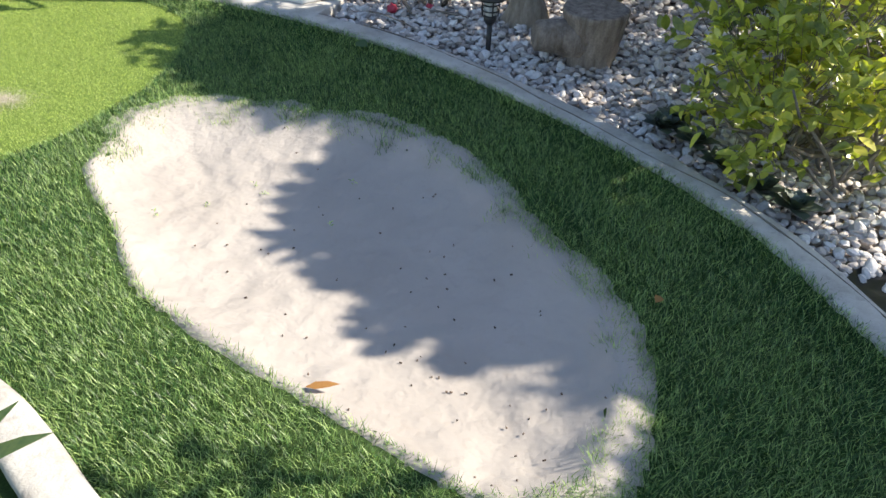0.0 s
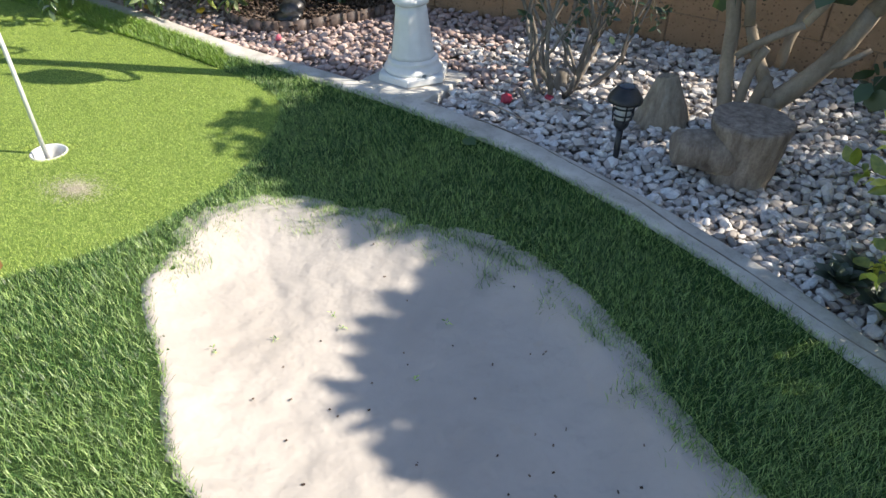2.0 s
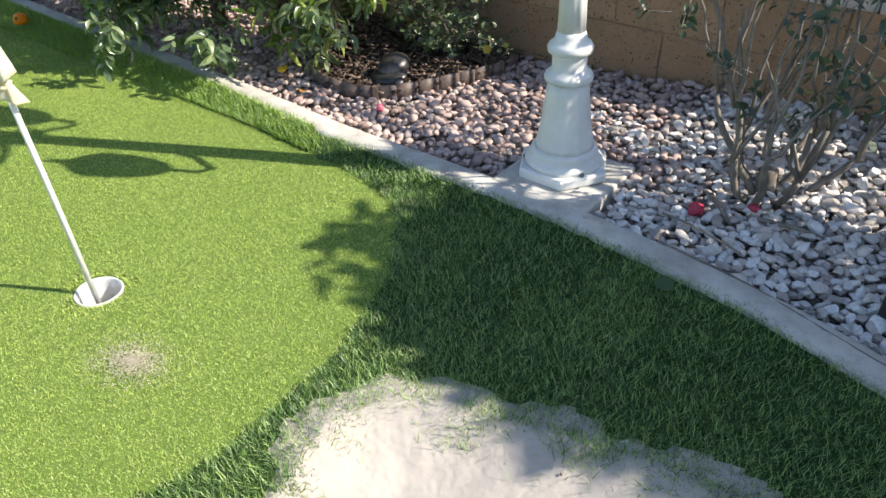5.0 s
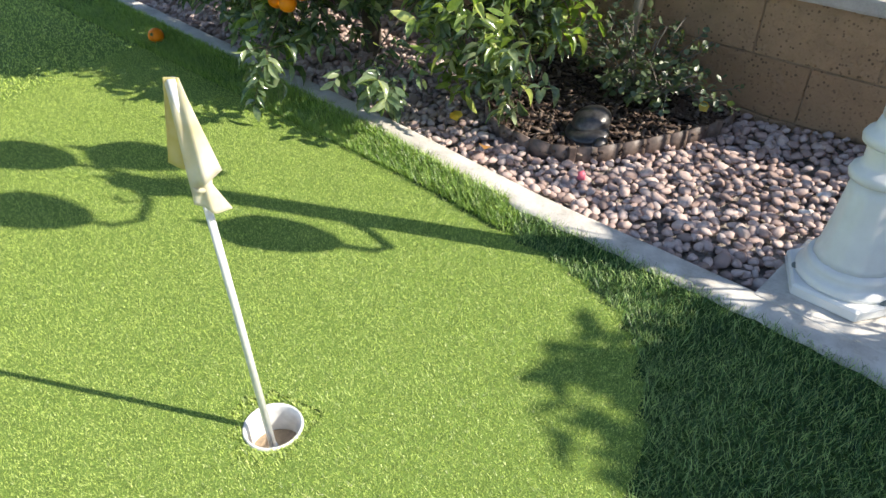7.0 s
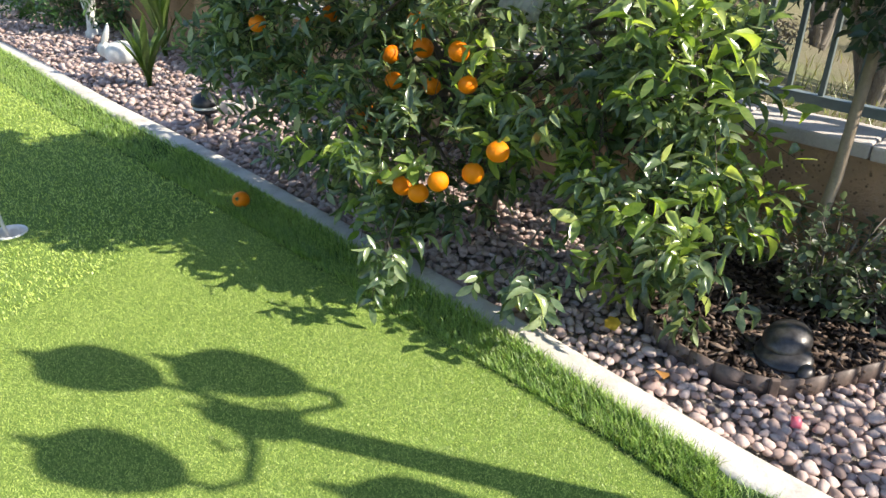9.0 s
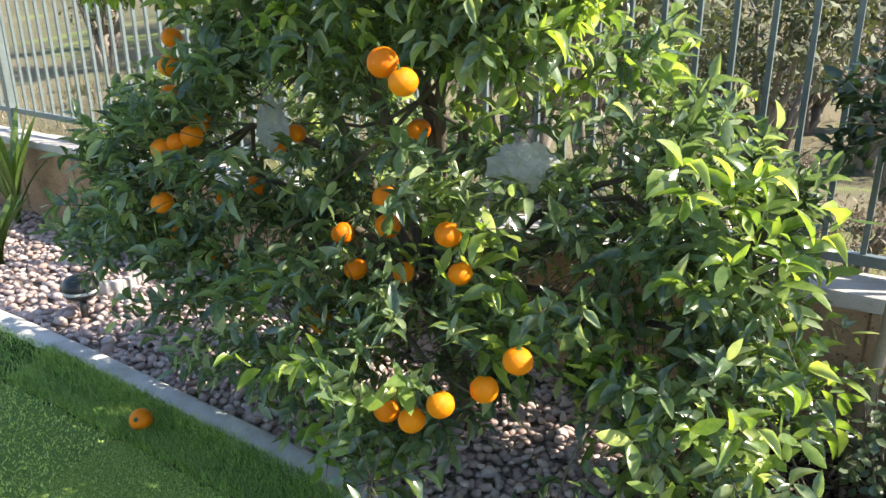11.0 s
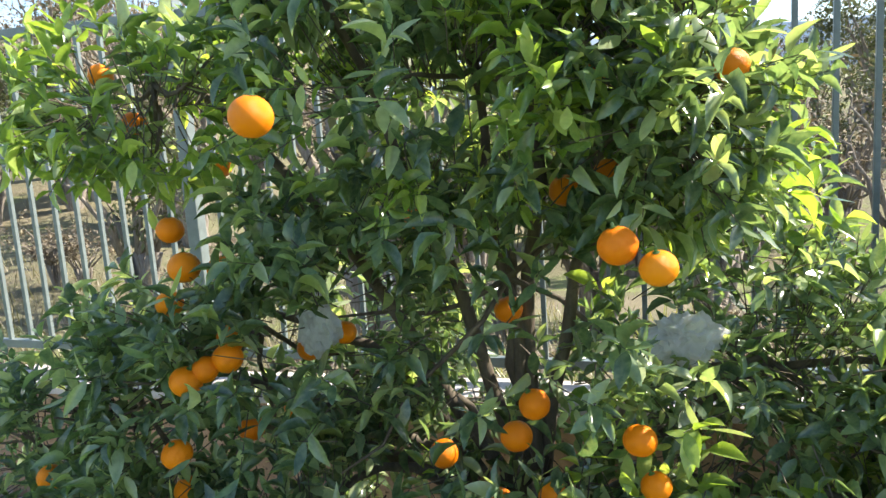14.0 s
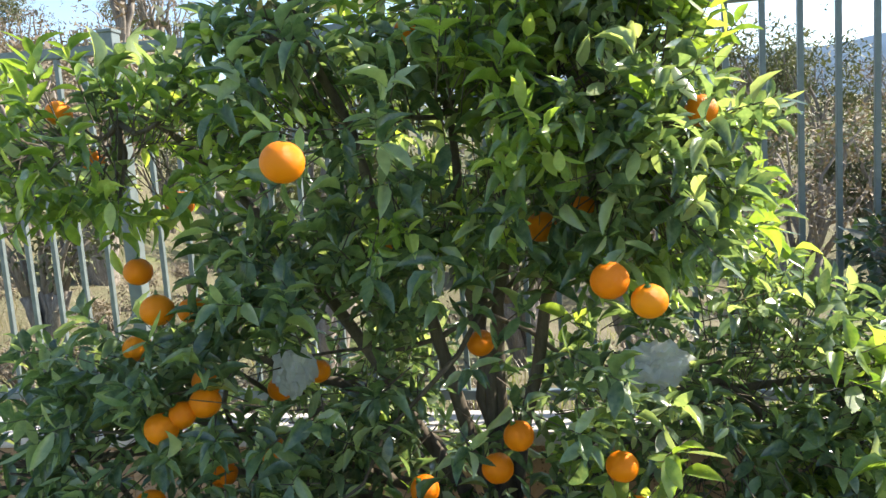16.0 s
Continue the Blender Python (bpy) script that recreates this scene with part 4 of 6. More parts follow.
crown(stree, "crown", 8, SH, 3200, 6, 0.090, 0.70, M_TREELEAF, M_BARK, 0.07, 0.0, 0.0, 3.2, "broad green leaves", up=0.2, droop=0.1)
crown(stree, "low_leaves", 9, [(1.02, 3.14, 0.62, 0.18, 0.10, 0.08), (1.62, 2.9, 0.36, 0.10, 0.10, 0.10), (1.52, 2.95, 0.44, 0.10, 0.10, 0.08), (1.2, 3.2, 0.68, 0.2, 0.14, 0.08)], 34, 5, 0.085, 0.75, M_DARKLEAF, M_BARK, 0.10, 0.1, 0, 5, "", ROUND_V, -0.2, 0.4)


# ---- clipped yellow-green shrub ----
shrub = thing("yellow_green_shrub", (0, 0, 0), "rounded yellow-green leafy shrub overhanging the curb", "shrub")
BL = [(1.78, 2.26, 0.34, 0.38, 0.34, 0.21), (1.62, 2.06, 0.27, 0.23, 0.20, 0.19), (2.05, 2.2, 0.33, 0.36, 0.36, 0.23), (2.2, 2.6, 0.36, 0.40, 0.30, 0.22), (1.56, 2.34, 0.30, 0.20, 0.20, 0.19)]
bp = []
for i in range(34):
    a = rt.uniform(0, 6.28)
    l = BL[rt.integers(0, len(BL))]
    e = np.array(l[:3]) + unit(rt.normal(size=3) + np.array([0, 0, 0.5])) * np.array(l[3:]) * 0.9
    s = (1.86 + 0.14 * math.cos(a), 2.22 + 0.12 * math.sin(a), -0.02)
    bp.append(branch(s, e, (0.05 * math.cos(a), 0.05 * math.sin(a), -0.03), 0.009, 0.003, 6, 0.04, i))
limbs(shrub, "framework", bp, M_GREYBARK, 6, "bare grey woody stems")
crown(shrub, "crown", 12, BL, 700, 6, 0.048, 0.58, M_BUSH, M_GREYBARK, 0.07, 0.55, 0.2, 9, "rounded yellow-green leaves", CITRUS_V, 0.7, -0.2, 0.5)


# ---- twiggy shrub by the lamp post ----
rose = thing("bare_shrub", (0, 0, 0), "sparse grey many-stemmed shrub standing in white gravel", "shrub")
rp = []
tips = []
for i in range(11):
    a = 2 * math.pi * i / 11 + rt.uniform(-0.2, 0.2)
    reach = rt.uniform(0.18, 0.48)
    b0 = (0.47 + 0.03 * math.cos(a), 3.30 + 0.03 * math.sin(a), 0.03)
    mid = (0.47 + reach * 0.55 * math.cos(a), 3.32 + reach * 0.55 * math.sin(a), rt.uniform(0.14, 0.34))
    rp.append(branch(b0, mid, (0.02 * math.cos(a), 0.02 * math.sin(a), -0.02), 0.013, 0.008, 6, 0.03, i))
    for j in range(3):
        e = (mid[0] + rt.uniform(-0.18, 0.18), mid[1] + rt.uniform(-0.14, 0.14), mid[2] + rt.uniform(0.2, 0.55))
        rp.append(branch(mid, e, (rt.uniform(-0.03, 0.03), rt.uniform(-0.03, 0.03), 0), 0.0065, 0.0025, 6, 0.03, i * 5 + j))
        tips.append(e)
rp.append(branch((0.47, 3.30, -0.02), (0.47, 3.31, 0.12), (0, 0, 0), 0.040, 0.024, 5, 0.01, 3))
limbs(rose, "framework", rp, M_GREYBARK, 7)
crown(rose, "foliage", 14, [(e[0], e[1], e[2] - 0.05, 0.10, 0.10, 0.12) for e in tips[::2]], 90, 5, 0.034, 0.6, M_DARKLEAF, M_GREYBARK, 0.05, 0.2, 0, 5, "sparse small green leaves")


# ---- small standard tree and rose bush in the edged bed ----
std = thing("young_tree", (0, 0, 0), "young tree with thin pale trunk and dark leafy head", "tree")
limbs(std, "trunk", [branch((-0.94, 4.12, 0.0), (-0.90, 4.11, 0.86), (0.01, 0, 0), 0.019, 0.015, 8, 0.008, 3)], M_BARK, 10)
crown(std, "crown", 15, [(-0.86, 4.11, 0.98, 0.22, 0.2, 0.18), (-0.74, 4.05, 0.9, 0.15, 0.14, 0.12)], 300, 6, 0.045, 0.6, M_DARKLEAF, M_BARK, 0.07, 0.2, 0, 5)
rb = thing("small_rose_bush", (0, 0, 0), "low bush with small grey-green leaves round the young trunk", "bush")
limbs(rb, "framework", [branch((-0.86, 4.08, 0.0), (-0.86 + rt.uniform(-0.2, 0.25), 4.06 + rt.uniform(-0.16, 0.16), rt.uniform(0.15, 0.36)), (0, 0, 0.03), 0.004, 0.002, 5, 0.02, i) for i in range(16)], M_GREYBARK, 5)
crown(rb, "foliage", 16, [(-0.86, 4.08, 0.20, 0.22, 0.17, 0.13), (-0.72, 4.0, 0.15, 0.17, 0.14, 0.10), (-1.0, 4.1, 0.22, 0.14, 0.12, 0.12)], 230, 5, 0.027, 0.66, M_ROSE, M_GREYBARK, 0.05, 0.3, 0.1, 8, "", ROUND_V, 0.5, 0.0)


def strap_plant(name, place, n, length, width, spread, material, label, seed, category="plant"):
    """A clump of arching strap leaves, each a part."""
    r = np.random.default_rng(seed)
    ob = thing(name, place, label, category)
    for i in range(n):
        a = 2 * math.pi * i / n + r.uniform(-0.3, 0.3)
        L = length * r.uniform(0.7, 1.1)
        out = spread * r.uniform(0.4, 1.2)
        bm = bmesh.new()
        rows = []
        for k in range(8):
            t = k / 7
            p = Vector((math.cos(a) * out * L * t ** 1.6, math.sin(a) * out * L * t ** 1.6, L * (t - 0.35 * out * t * t)))
            w = width * (0.55 + 0.9 * t) * (1 - t ** 4) + 0.001
            s = Vector((-math.sin(a), math.cos(a), 0)) * w * 0.5
            rows.append([bm.verts.new(p - s), bm.verts.new(p - Vector((math.cos(a), math.sin(a), 0.3)) * w * 0.14), bm.verts.new(p + s)])
        for q0, q1 in zip(rows, rows[1:]):
            for j in (0, 1):
                bm.faces.new((q0[j], q0[j + 1], q1[j + 1], q1[j]))
        part("leaf", bm, material, ob, "", True)
    return ob


strap_plant("strap_leaf_plant", (-4.66, 4.85, 0.0), 16, 0.50, 0.045, 0.45, M_STRAP, "upright clump of yellow-green strap leaves in gravel", 21)
strap_plant("strap_leaf_plant", (-5.15, 5.42, 0.0), 18, 0.75, 0.05, 0.5, M_STRAP, "taller clump of yellow-green strap leaves against the wall", 22)
strap_plant("strap_leaf_plant", (0.01, 0.66, 0.0), 13, 0.34, 0.045, 0.75, M_STRAP, "green strap leaves arching over the planter curb", 23)


def rosette(name, place, n, length, material, label, seed):
    r = np.random.default_rng(seed)
    ob = thing(name, place, label, "succulent")
    bm = bmesh.new()
    m, p = [], []
    for i in range(n):
        a = i * 2.4
        e = 0.2 + 1.1 * i / n
        d = np.array([math.cos(a) * math.cos(e), math.sin(a) * math.cos(e), math.sin(e)])
        s = length * (1 - 0.5 * i / n)
        m.append(frames_from(d[None], np.array([[0.0, 0, 1.0]]) + 0.1, np.array([[s * 0.6, s, s]]))[0])
        p.append((0, 0, 0.02))
    link_mesh("leaves", scatter("leaves", ROUND_V, LEAF_F, np.array(m), np.array(p, float), True), material, ob)
    bm.free()
    return ob


for i, q in enumerate([(1.37, 2.30), (1.46, 2.22), (1.53, 2.10), (1.42, 2.36), (1.62, 1.98), (1.70, 1.90)]):
    rosette("succulent", (*q, 0.02), 22, 0.085, M_SUCC, "grey-green succulent rosette at the foot of the shrub", 30 + i)

fl = thing("white_flower_bush", (0, 0, 0), "low bush covered with white flowers", "bush")
FL = [(-6.6, 5.75, 0.22, 0.55, 0.35, 0.22), (-7.3, 5.95, 0.25, 0.5, 0.35, 0.25), (-6.0, 5.75, 0.3, 0.25, 0.2, 0.28)]
crown(fl, "crown", 40, FL, 420, 5, 0.06, 0.5, M_TREELEAF, M_GREYBARK, 0.09, 0.4)
r40 = np.random.default_rng(41)
fpnt, fo = lobes_points(r40, FL[:2], 130, 0.95)
fpnt = fpnt[fpnt[:, 2] > 0.15]
pet = frames_from(unit(r40.normal(size=(len(fpnt), 3)) * [1, 1, 0.2]), np.tile([0, 0, 1.0], (len(fpnt), 1)) + r40.normal(0, 0.3, (len(fpnt), 3)), np.full((len(fpnt), 3), 0.06))
flower_v = [(0, 0, 0)] + [(0.5 * math.cos(a), 0.5 * math.sin(a), 0.1 + 0.1 * (i % 2)) for i, a in enumerate(np.arange(10) * 0.628)]
link_mesh("flowers", scatter("flowers", flower_v, [(0, i + 1, (i + 1) % 10 + 1) for i in range(10)], pet, fpnt + np.array([0, 0, 0.03])), M_FLOWER, fl, "white petals")


# ---- lamp post ----
post = thing("lamp_post", (-0.125, 3.242, 0.046), "white cast-metal garden lamp post with a fluted tapering foot", "lamp post")
post.matrix_world = pose(-0.125, 3.242, 0.046, 0, -1.8, 0) @ pose(0, 0, 0, 0, 0, -80)


def ring_part(name, profile, parent, material=M_WHITE, n=36, flute=0, depth=0.0, label=""):
    bm = bmesh.new()
    lathe(bm, profile, n, flute, depth)
    return part(name, bm, material, parent, label, True)


bm = bmesh.new()
lathe(bm, [(0.148, 0.0), (0.150, 0.004), (0.150, 0.024), (0.144, 0.030)], 6)
bmesh.ops.bevel(bm, geom=[e for e in bm.edges if e.calc_length() < 0.04], offset=0.002, segments=1, affect="EDGES")
part("base_plate", bm, M_WHITE, post)
for k in range(3):
    a = radians(120 * k + 30)
    bm = bmesh.new()
    lathe(bm, [(0.009, 0.030), (0.009, 0.036), (0.005, 0.041)], 6)
    b = part("bolt", bm, M_FENCE, post)
    b.location = (0.118 * math.cos(a), 0.118 * math.sin(a), 0)
ring_part("foot_ring", [(0.118, 0.030), (0.120, 0.040), (0.112, 0.052), (0.102, 0.060), (0.104, 0.068), (0.101, 0.078), (0.093, 0.084)], post)
ring_part("fluted_foot", [(0.092, 0.082), (0.086, 0.098), (0.074, 0.171), (0.064, 0.253), (0.060, 0.291)], post, flute=12, depth=0.028, n=96)
ring_part("lower_collar", [(0.060, 0.288), (0.069, 0.292), (0.072, 0.303), (0.067, 0.314), (0.056, 0.321), (0.050, 0.331), (0.050, 0.362), (0.054, 0.373)], post)
ring_part("upper_collar", [(0.054, 0.371), (0.064, 0.377), (0.066, 0.390), (0.060, 0.401), (0.048, 0.408), (0.045, 0.421), (0.041, 0.435)], post)
ring_part("shaft", [(0.041, 0.433), (0.038, 0.553), (0.034, 1.300), (0.032, 1.420)], post, flute=10, depth=0.05, n=80)
ring_part("top_knob", [(0.032, 1.41), (0.052, 1.43), (0.056, 1.47), (0.040, 1.50), (0.046, 1.54), (0.040, 1.58), (0.018, 1.60), (0.010, 1.62), (0.003, 1.67)], post)
r80 = Matrix.Rotation(radians(80), 4, "Z")
for ox, oy, h in ((0.153, 0.183, 1.75), (0.119, -0.206, 1.75), (-0.213, 0.010, 1.75), (0.20, -0.104, 1.24)):
    q = r80 @ Vector((ox, oy, 0))
    bm = bmesh.new()
    z0 = h - 0.20
    tube(bm, [(0, 0, z0 + 0.02), (q.x * 0.35, q.y * 0.35, z0 - 0.07), (q.x * 0.8, q.y * 0.8, z0 - 0.08), (q.x, q.y, z0 - 0.02), (q.x, q.y, z0 + 0.05)], 0.011, 8)
    if h > 1.5:
        tube(bm, [(q.x * 0.35, q.y * 0.35, z0 - 0.07), (q.x * 0.5, q.y * 0.5, z0 - 0.01), (q.x * 0.38, q.y * 0.38, z0 + 0.02)], 0.007, 6)
    part("scroll_arm", bm, M_WHITE, post, "", True)
    lan = ring_part("lantern", [(0.025, -0.15), (0.055, -0.115), (0.082, -0.05), (0.092, 0.01), (0.086, 0.055)], post, M_CLEAR)
    lan.location = (q.x, q.y, h)
    lan.scale = (0.88, 0.88, 0.92) if h < 1.5 else (1, 1, 1)
    ring_part("hood", [(0.094, 0.052), (0.088, 0.075), (0.060, 0.112), (0.026, 0.135), (0.021, 0.155), (0.015, 0.180), (0.007, 0.225)], lan)
pad = thing("concrete_pad", (-0.11, 3.225, 0), "square concrete pad under the lamp post", "concrete pad", turn=-17)
bm = bmesh.new()
box(bm, 0, -0.01, 0.008, 0.325, 0.325, 0.072, 0.008)
bmesh.ops.subdivide_edges(bm, edges=[e for e in bm.edges if e.calc_length() > 0.2], cuts=6, use_grid_fill=True)
for v in bm.verts:
    v.co += 0.004 * noise.noise_vector(v.co * 17)
    if v.co.z > 0.02:
        v.co.z = min(v.co.z, 0.044)
part("slab", bm, M_CURB, pad)


# ---- path lights ----
def path_light(place, top, r, label, turn=0):
    ob = thing("path_light", place, label, "path light", "solar path lights", turn=turn)
    bm = bmesh.new()
    tube(bm, [(0, 0, -0.03), (0, 0, top * 0.52)], [0.010, 0.011], 12)
    part("stake", bm, M_BLACK, ob, "", True)
    ring_part("socket", [(0.012, top * 0.46), (0.024, top * 0.52), (0.026, top * 0.58), (0.022, top * 0.60)], ob, M_BLACK)
    ring_part("lens", [(0.020, top * 0.59), (0.026, top * 0.62), (0.027, top * 0.80), (0.022, top * 0.83)], ob, M_CLEAR, label="clear ribbed lens")
    for k in range(4):
        a = math.pi / 2 * k
        bm = bmesh.new()
        tube(bm, [(0.030 * math.cos(a), 0.030 * math.sin(a), top * 0.57), (0.034 * math.cos(a), 0.034 * math.sin(a), top * 0.70), (0.033 * math.cos(a), 0.033 * math.sin(a), top * 0.83)], 0.0028, 6)
        part("cage_bar", bm, M_BLACK, ob, "", True)
    for z in (0.66, 0.74):
        bm = bmesh.new()
        lathe(bm, [(0.031, top * z), (0.036, top * z), (0.036, top * z + 0.004), (0.031, top * z + 0.004)], 24, top=False, bottom=False)
        part("cage_ring", bm, M_BLACK, ob)
    hood = ring_part("hood", [(r * 0.86, top * 0.815), (r, top * 0.82), (r * 1.0, top * 0.845), (r * 0.88, top * 0.89), (r * 0.60, top * 0.965), (r * 0.50, top * 0.985)], ob, M_BLACK)
    ring_part("solar_cell", [(r * 0.46, top * 0.984), (r * 0.46, top * 0.998), (r * 0.40, top)], hood, M_SOLAR)
    return ob


path_light((0.74, 2.825, 0.0), 0.285, 0.057, "black solar path light with caged lens in white gravel", 20)
p2 = thing("path_light", (-3.72, 4.41, 0.03), "short black dome path light with a white band", "path light", "solar path lights")
bm = bmesh.new()
tube(bm, [(0, 0, -0.03), (0, 0, 0.085)], [0.013, 0.016], 12)
part("stake", bm, M_BLACK, p2, "", True)
ring_part("bowl", [(0.02, 0.075), (0.055, 0.082), (0.066, 0.096), (0.067, 0.104)], p2, M_BLACK)
ring_part("band", [(0.067, 0.104), (0.070, 0.106), (0.070, 0.117), (0.067, 0.119)], p2, M_CLEAR, label="pale translucent band")
ring_part("hood", [(0.070, 0.119), (0.074, 0.123), (0.070, 0.142), (0.052, 0.165), (0.022, 0.178), (0.004, 0.180)], p2, M_BLACK)


# ---- stumps ----
def stump(name, place, r0, r1, h, material, label, seed, stub=None, squash=(1, 1), slant=0.0):
    ob = thing(name, place, label, "stump")
    bm = bmesh.new()
    n, rows = 44, 16
    rings = []
    for k in range(rows):
        t = k / (rows - 1)
        rr = r0 + (r1 - r0) * t + 0.12 * r0 * math.exp(-t * 7)
        ring = []
        for i in range(n):
            a = 2 * math.pi * i / n
            q = Vector((math.cos(a) * 1.4, math.sin(a) * 1.4, t * 1.2 + seed))
            e = 1 + 0.13 * noise.noise(q * 1.2) + 0.05 * noise.noise(q * 5)
            for c in (0.6, 2.3, 4.4):
                w = abs((a - c - 0.25 * math.sin(t * 5 + c) + math.pi) % (2 * math.pi) - math.pi)
                e -= 0.16 * math.exp(-(w / 0.045) ** 2) * (0.5 + 0.5 * noise.noise(Vector((c, t * 3, seed))))
            ring.append(bm.verts.new((rr * e * math.cos(a) * squash[0], rr * e * math.sin(a) * squash[1], h * t + slant * rr * math.cos(a) * t)))
        rings.append(ring)
    for a, b in zip(rings, rings[1:]):
        for i in range(n):
            bm.faces.new((a[i], a[(i + 1) % n], b[(i + 1) % n], b[i]))
    top = [rings[-1]]
    for s, dz in ((0.93, 0.004), (0.7, -0.004), (0.4, 0.001), (0.1, 0.0)):
        ring = [bm.verts.new((v.co.x * s, v.co.y * s, v.co.z + dz + 0.003 * noise.noise(v.co * 40 * s))) for v in rings[-1]]
        for i in range(n):
            bm.faces.new((top[-1][i], top[-1][(i + 1) % n], ring[(i + 1) % n], ring[i]))
        top.append(ring)
    bm.faces.new(top[-1])
    part("trunk", bm, material, ob, "", True)
    if stub:
        bm = bmesh.new()
        tube(bm, *stub, 18)
        for v in bm.verts:
            v.co += 0.006 * noise.noise_vector(v.co * 16)
        part("cut_branch", bm, material, ob, "", True)
    return ob


stump("tree_stump", (1.13, 2.83, 0.01), 0.088, 0.126, 0.215, M_STUMP, "weathered grey-brown stump with a sawn side branch", 3.0,
      ([(0.03, 0.0, 0.09), (-0.07, -0.03, 0.105), (-0.14, -0.05, 0.118), (-0.205, -0.07, 0.125), (-0.216, -0.074, 0.126)], [0.092, 0.076, 0.060, 0.056, 0.040]))
stump("split_log", (0.86, 3.13, 0.01), 0.118, 0.036, 0.205, M_STUMP2, "pale fibrous chunk of split log standing in gravel", 9.0, None, (1.0, 0.75), 0.25)


# ---- brown edging, soil and ornament ----
edge = thing("garden_edging", (0, 0, 0), "brown scalloped plastic edging round a soil bed", "edging")
fine = smooth_line(RING, 3)
acc = [fine[0]]
for p in fine[1:]:
    if math.dist(p, acc[-1]) > 0.072:
        acc.append(p)
for a, b in zip(acc, acc[1:]):
    d = Vector((b[0] - a[0], b[1] - a[1], 0))
    nrm = Vector((-d.y, d.x, 0)).normalized()
    bm = bmesh.new()
    rows = []
    for k in range(7):
        t = k / 6
        bulge = 0.010 * math.sin(math.pi * t)
        p = Vector((a[0], a[1], 0)) + d * t - nrm * bulge
        topz = 0.058 + 0.010 * math.sin(math.pi * t)
        rows.append([bm.verts.new(p + Vector((0, 0, -0.02))), bm.verts.new(p + Vector((0, 0, topz))), bm.verts.new(p + nrm * 0.006 + Vector((0, 0, topz))), bm.verts.new(p + nrm * 0.006 + Vector((0, 0, -0.02)))])
    for q0, q1 in zip(rows, rows[1:]):
        for j in range(4):
            bm.faces.new((q0[j], q0[(j + 1) % 4], q1[(j + 1) % 4], q1[j]))
    bm.faces.new(rows[0])
    bm.faces.new(rows[-1][::-1])
    part("panel", bm, M_EDGING, edge, "", True)
for q in ((-0.93, 3.575), (-1.285, 3.715), (-0.555, 3.985)):
    bm = bmesh.new()
    box(bm, q[0], q[1], 0.02, 0.022, 0.016, 0.10, 0.003, 0.4)
    part("stake", bm, M_EDGING, edge)
soil = thing("soil_bed", (0, 0, 0), "dark mulched soil inside the edging", "soil", kind="structure")
X, Y = np.meshgrid(np.arange(-1.5, -0.4, 0.02), np.arange(3.55, 4.6, 0.02))
Zs = 0.028 + 0.012 * np.array([[noise.noise(Vector((a * 9, b * 9, 0))) for a, b in zip(r1, r2)] for r1, r2 in zip(X, Y)])
ix = np.arange(X.size).reshape(X.shape)
ff = np.stack([ix[:-1, :-1], ix[:-1, 1:], ix[1:, 1:], ix[1:, :-1]], -1).reshape(-1, 4)
cx, cy = X.ravel()[ff].mean(1), Y.ravel()[ff].mean(1)
ff = ff[inside(RING, cx, cy) & (cy < wall_y(cx) - 0.01)]
used, inv = np.unique(ff, return_inverse=True)
me = mesh_np("earth", np.stack([X.ravel(), Y.ravel(), Zs.ravel()], 1)[used], inv.reshape(ff.shape))
me.shade_smooth()
link_mesh("earth", me, M_SOIL, soil)
r60 = np.random.default_rng(60)
cx, cy = r60.uniform(-1.48, -0.5, 2600), r60.uniform(3.58, 4.45, 2600)
okm = inside(RING, cx, cy) & (cy < wall_y(cx) - 0.03)
cx, cy = cx[okm], cy[okm]
n = len(cx)
chip = frames_from(unit(r60.normal(size=(n, 3)) * [1, 1, 0.35]), np.tile([0, 0, 1.0], (n, 1)) + r60.normal(0, 0.4, (n, 3)), np.stack([r60.uniform(0.005, 0.012, n), r60.uniform(0.015, 0.05, n), r60.uniform(0.003, 0.008, n)], 1))
cube_v = [(x, y, z) for x in (-0.5, 0.5) for y in (-0.5, 0.5) for z in (-0.5, 0.5)]
cube_f = [(0, 1, 3, 2), (4, 6, 7, 5), (0, 4, 5, 1), (2, 3, 7, 6), (0, 2, 6, 4), (1, 5, 7, 3)]
M_MULCH = m_stones("bark_mulch", (0.03, 0.02, 0.016), (0.085, 0.055, 0.04), (0.15, 0.105, 0.08), (0.26, 0.20, 0.16))
tagged(link_mesh("bark_mulch", scatter("bark_mulch", cube_v, cube_f, chip, np.stack([cx, cy, np.full(n, 0.043)], 1)), M_MULCH), "dark bark mulch chips and litter on the soil", "mulch", kind="stuff")

orn = thing("turtle_ornament", (-0.93, 3.72, 0.03), "dark bronze turtle garden ornament on the soil bed", "garden ornament", turn=-20)
bm = bmesh.new()
for cx0, cy0, cz0, sx, sy, sz in ((-0.005, 0.025, 0.058, 0.062, 0.072, 0.042), (0.008, -0.012, 0.036, 0.076, 0.066, 0.022), (0.02, -0.035, 0.012, 0.066, 0.056, 0.020), (0.08, -0.035, 0.026, 0.022, 0.030, 0.020), (-0.055, -0.05, 0.004, 0.034, 0.024, 0.016), (0.05, -0.075, 0.004, 0.030, 0.020, 0.014)):
    r = bmesh.ops.create_uvsphere(bm, u_segments=20, v_segments=12, radius=1)
    bmesh.ops.transform(bm, matrix=Matrix.Translation((cx0, cy0, cz0)) @ Matrix.Rotation(0.25, 4, "X") @ Matrix.Diagonal((sx, sy, sz, 1)), verts=r["verts"])
part("statue", bm, M_BRONZE, orn, "", True)


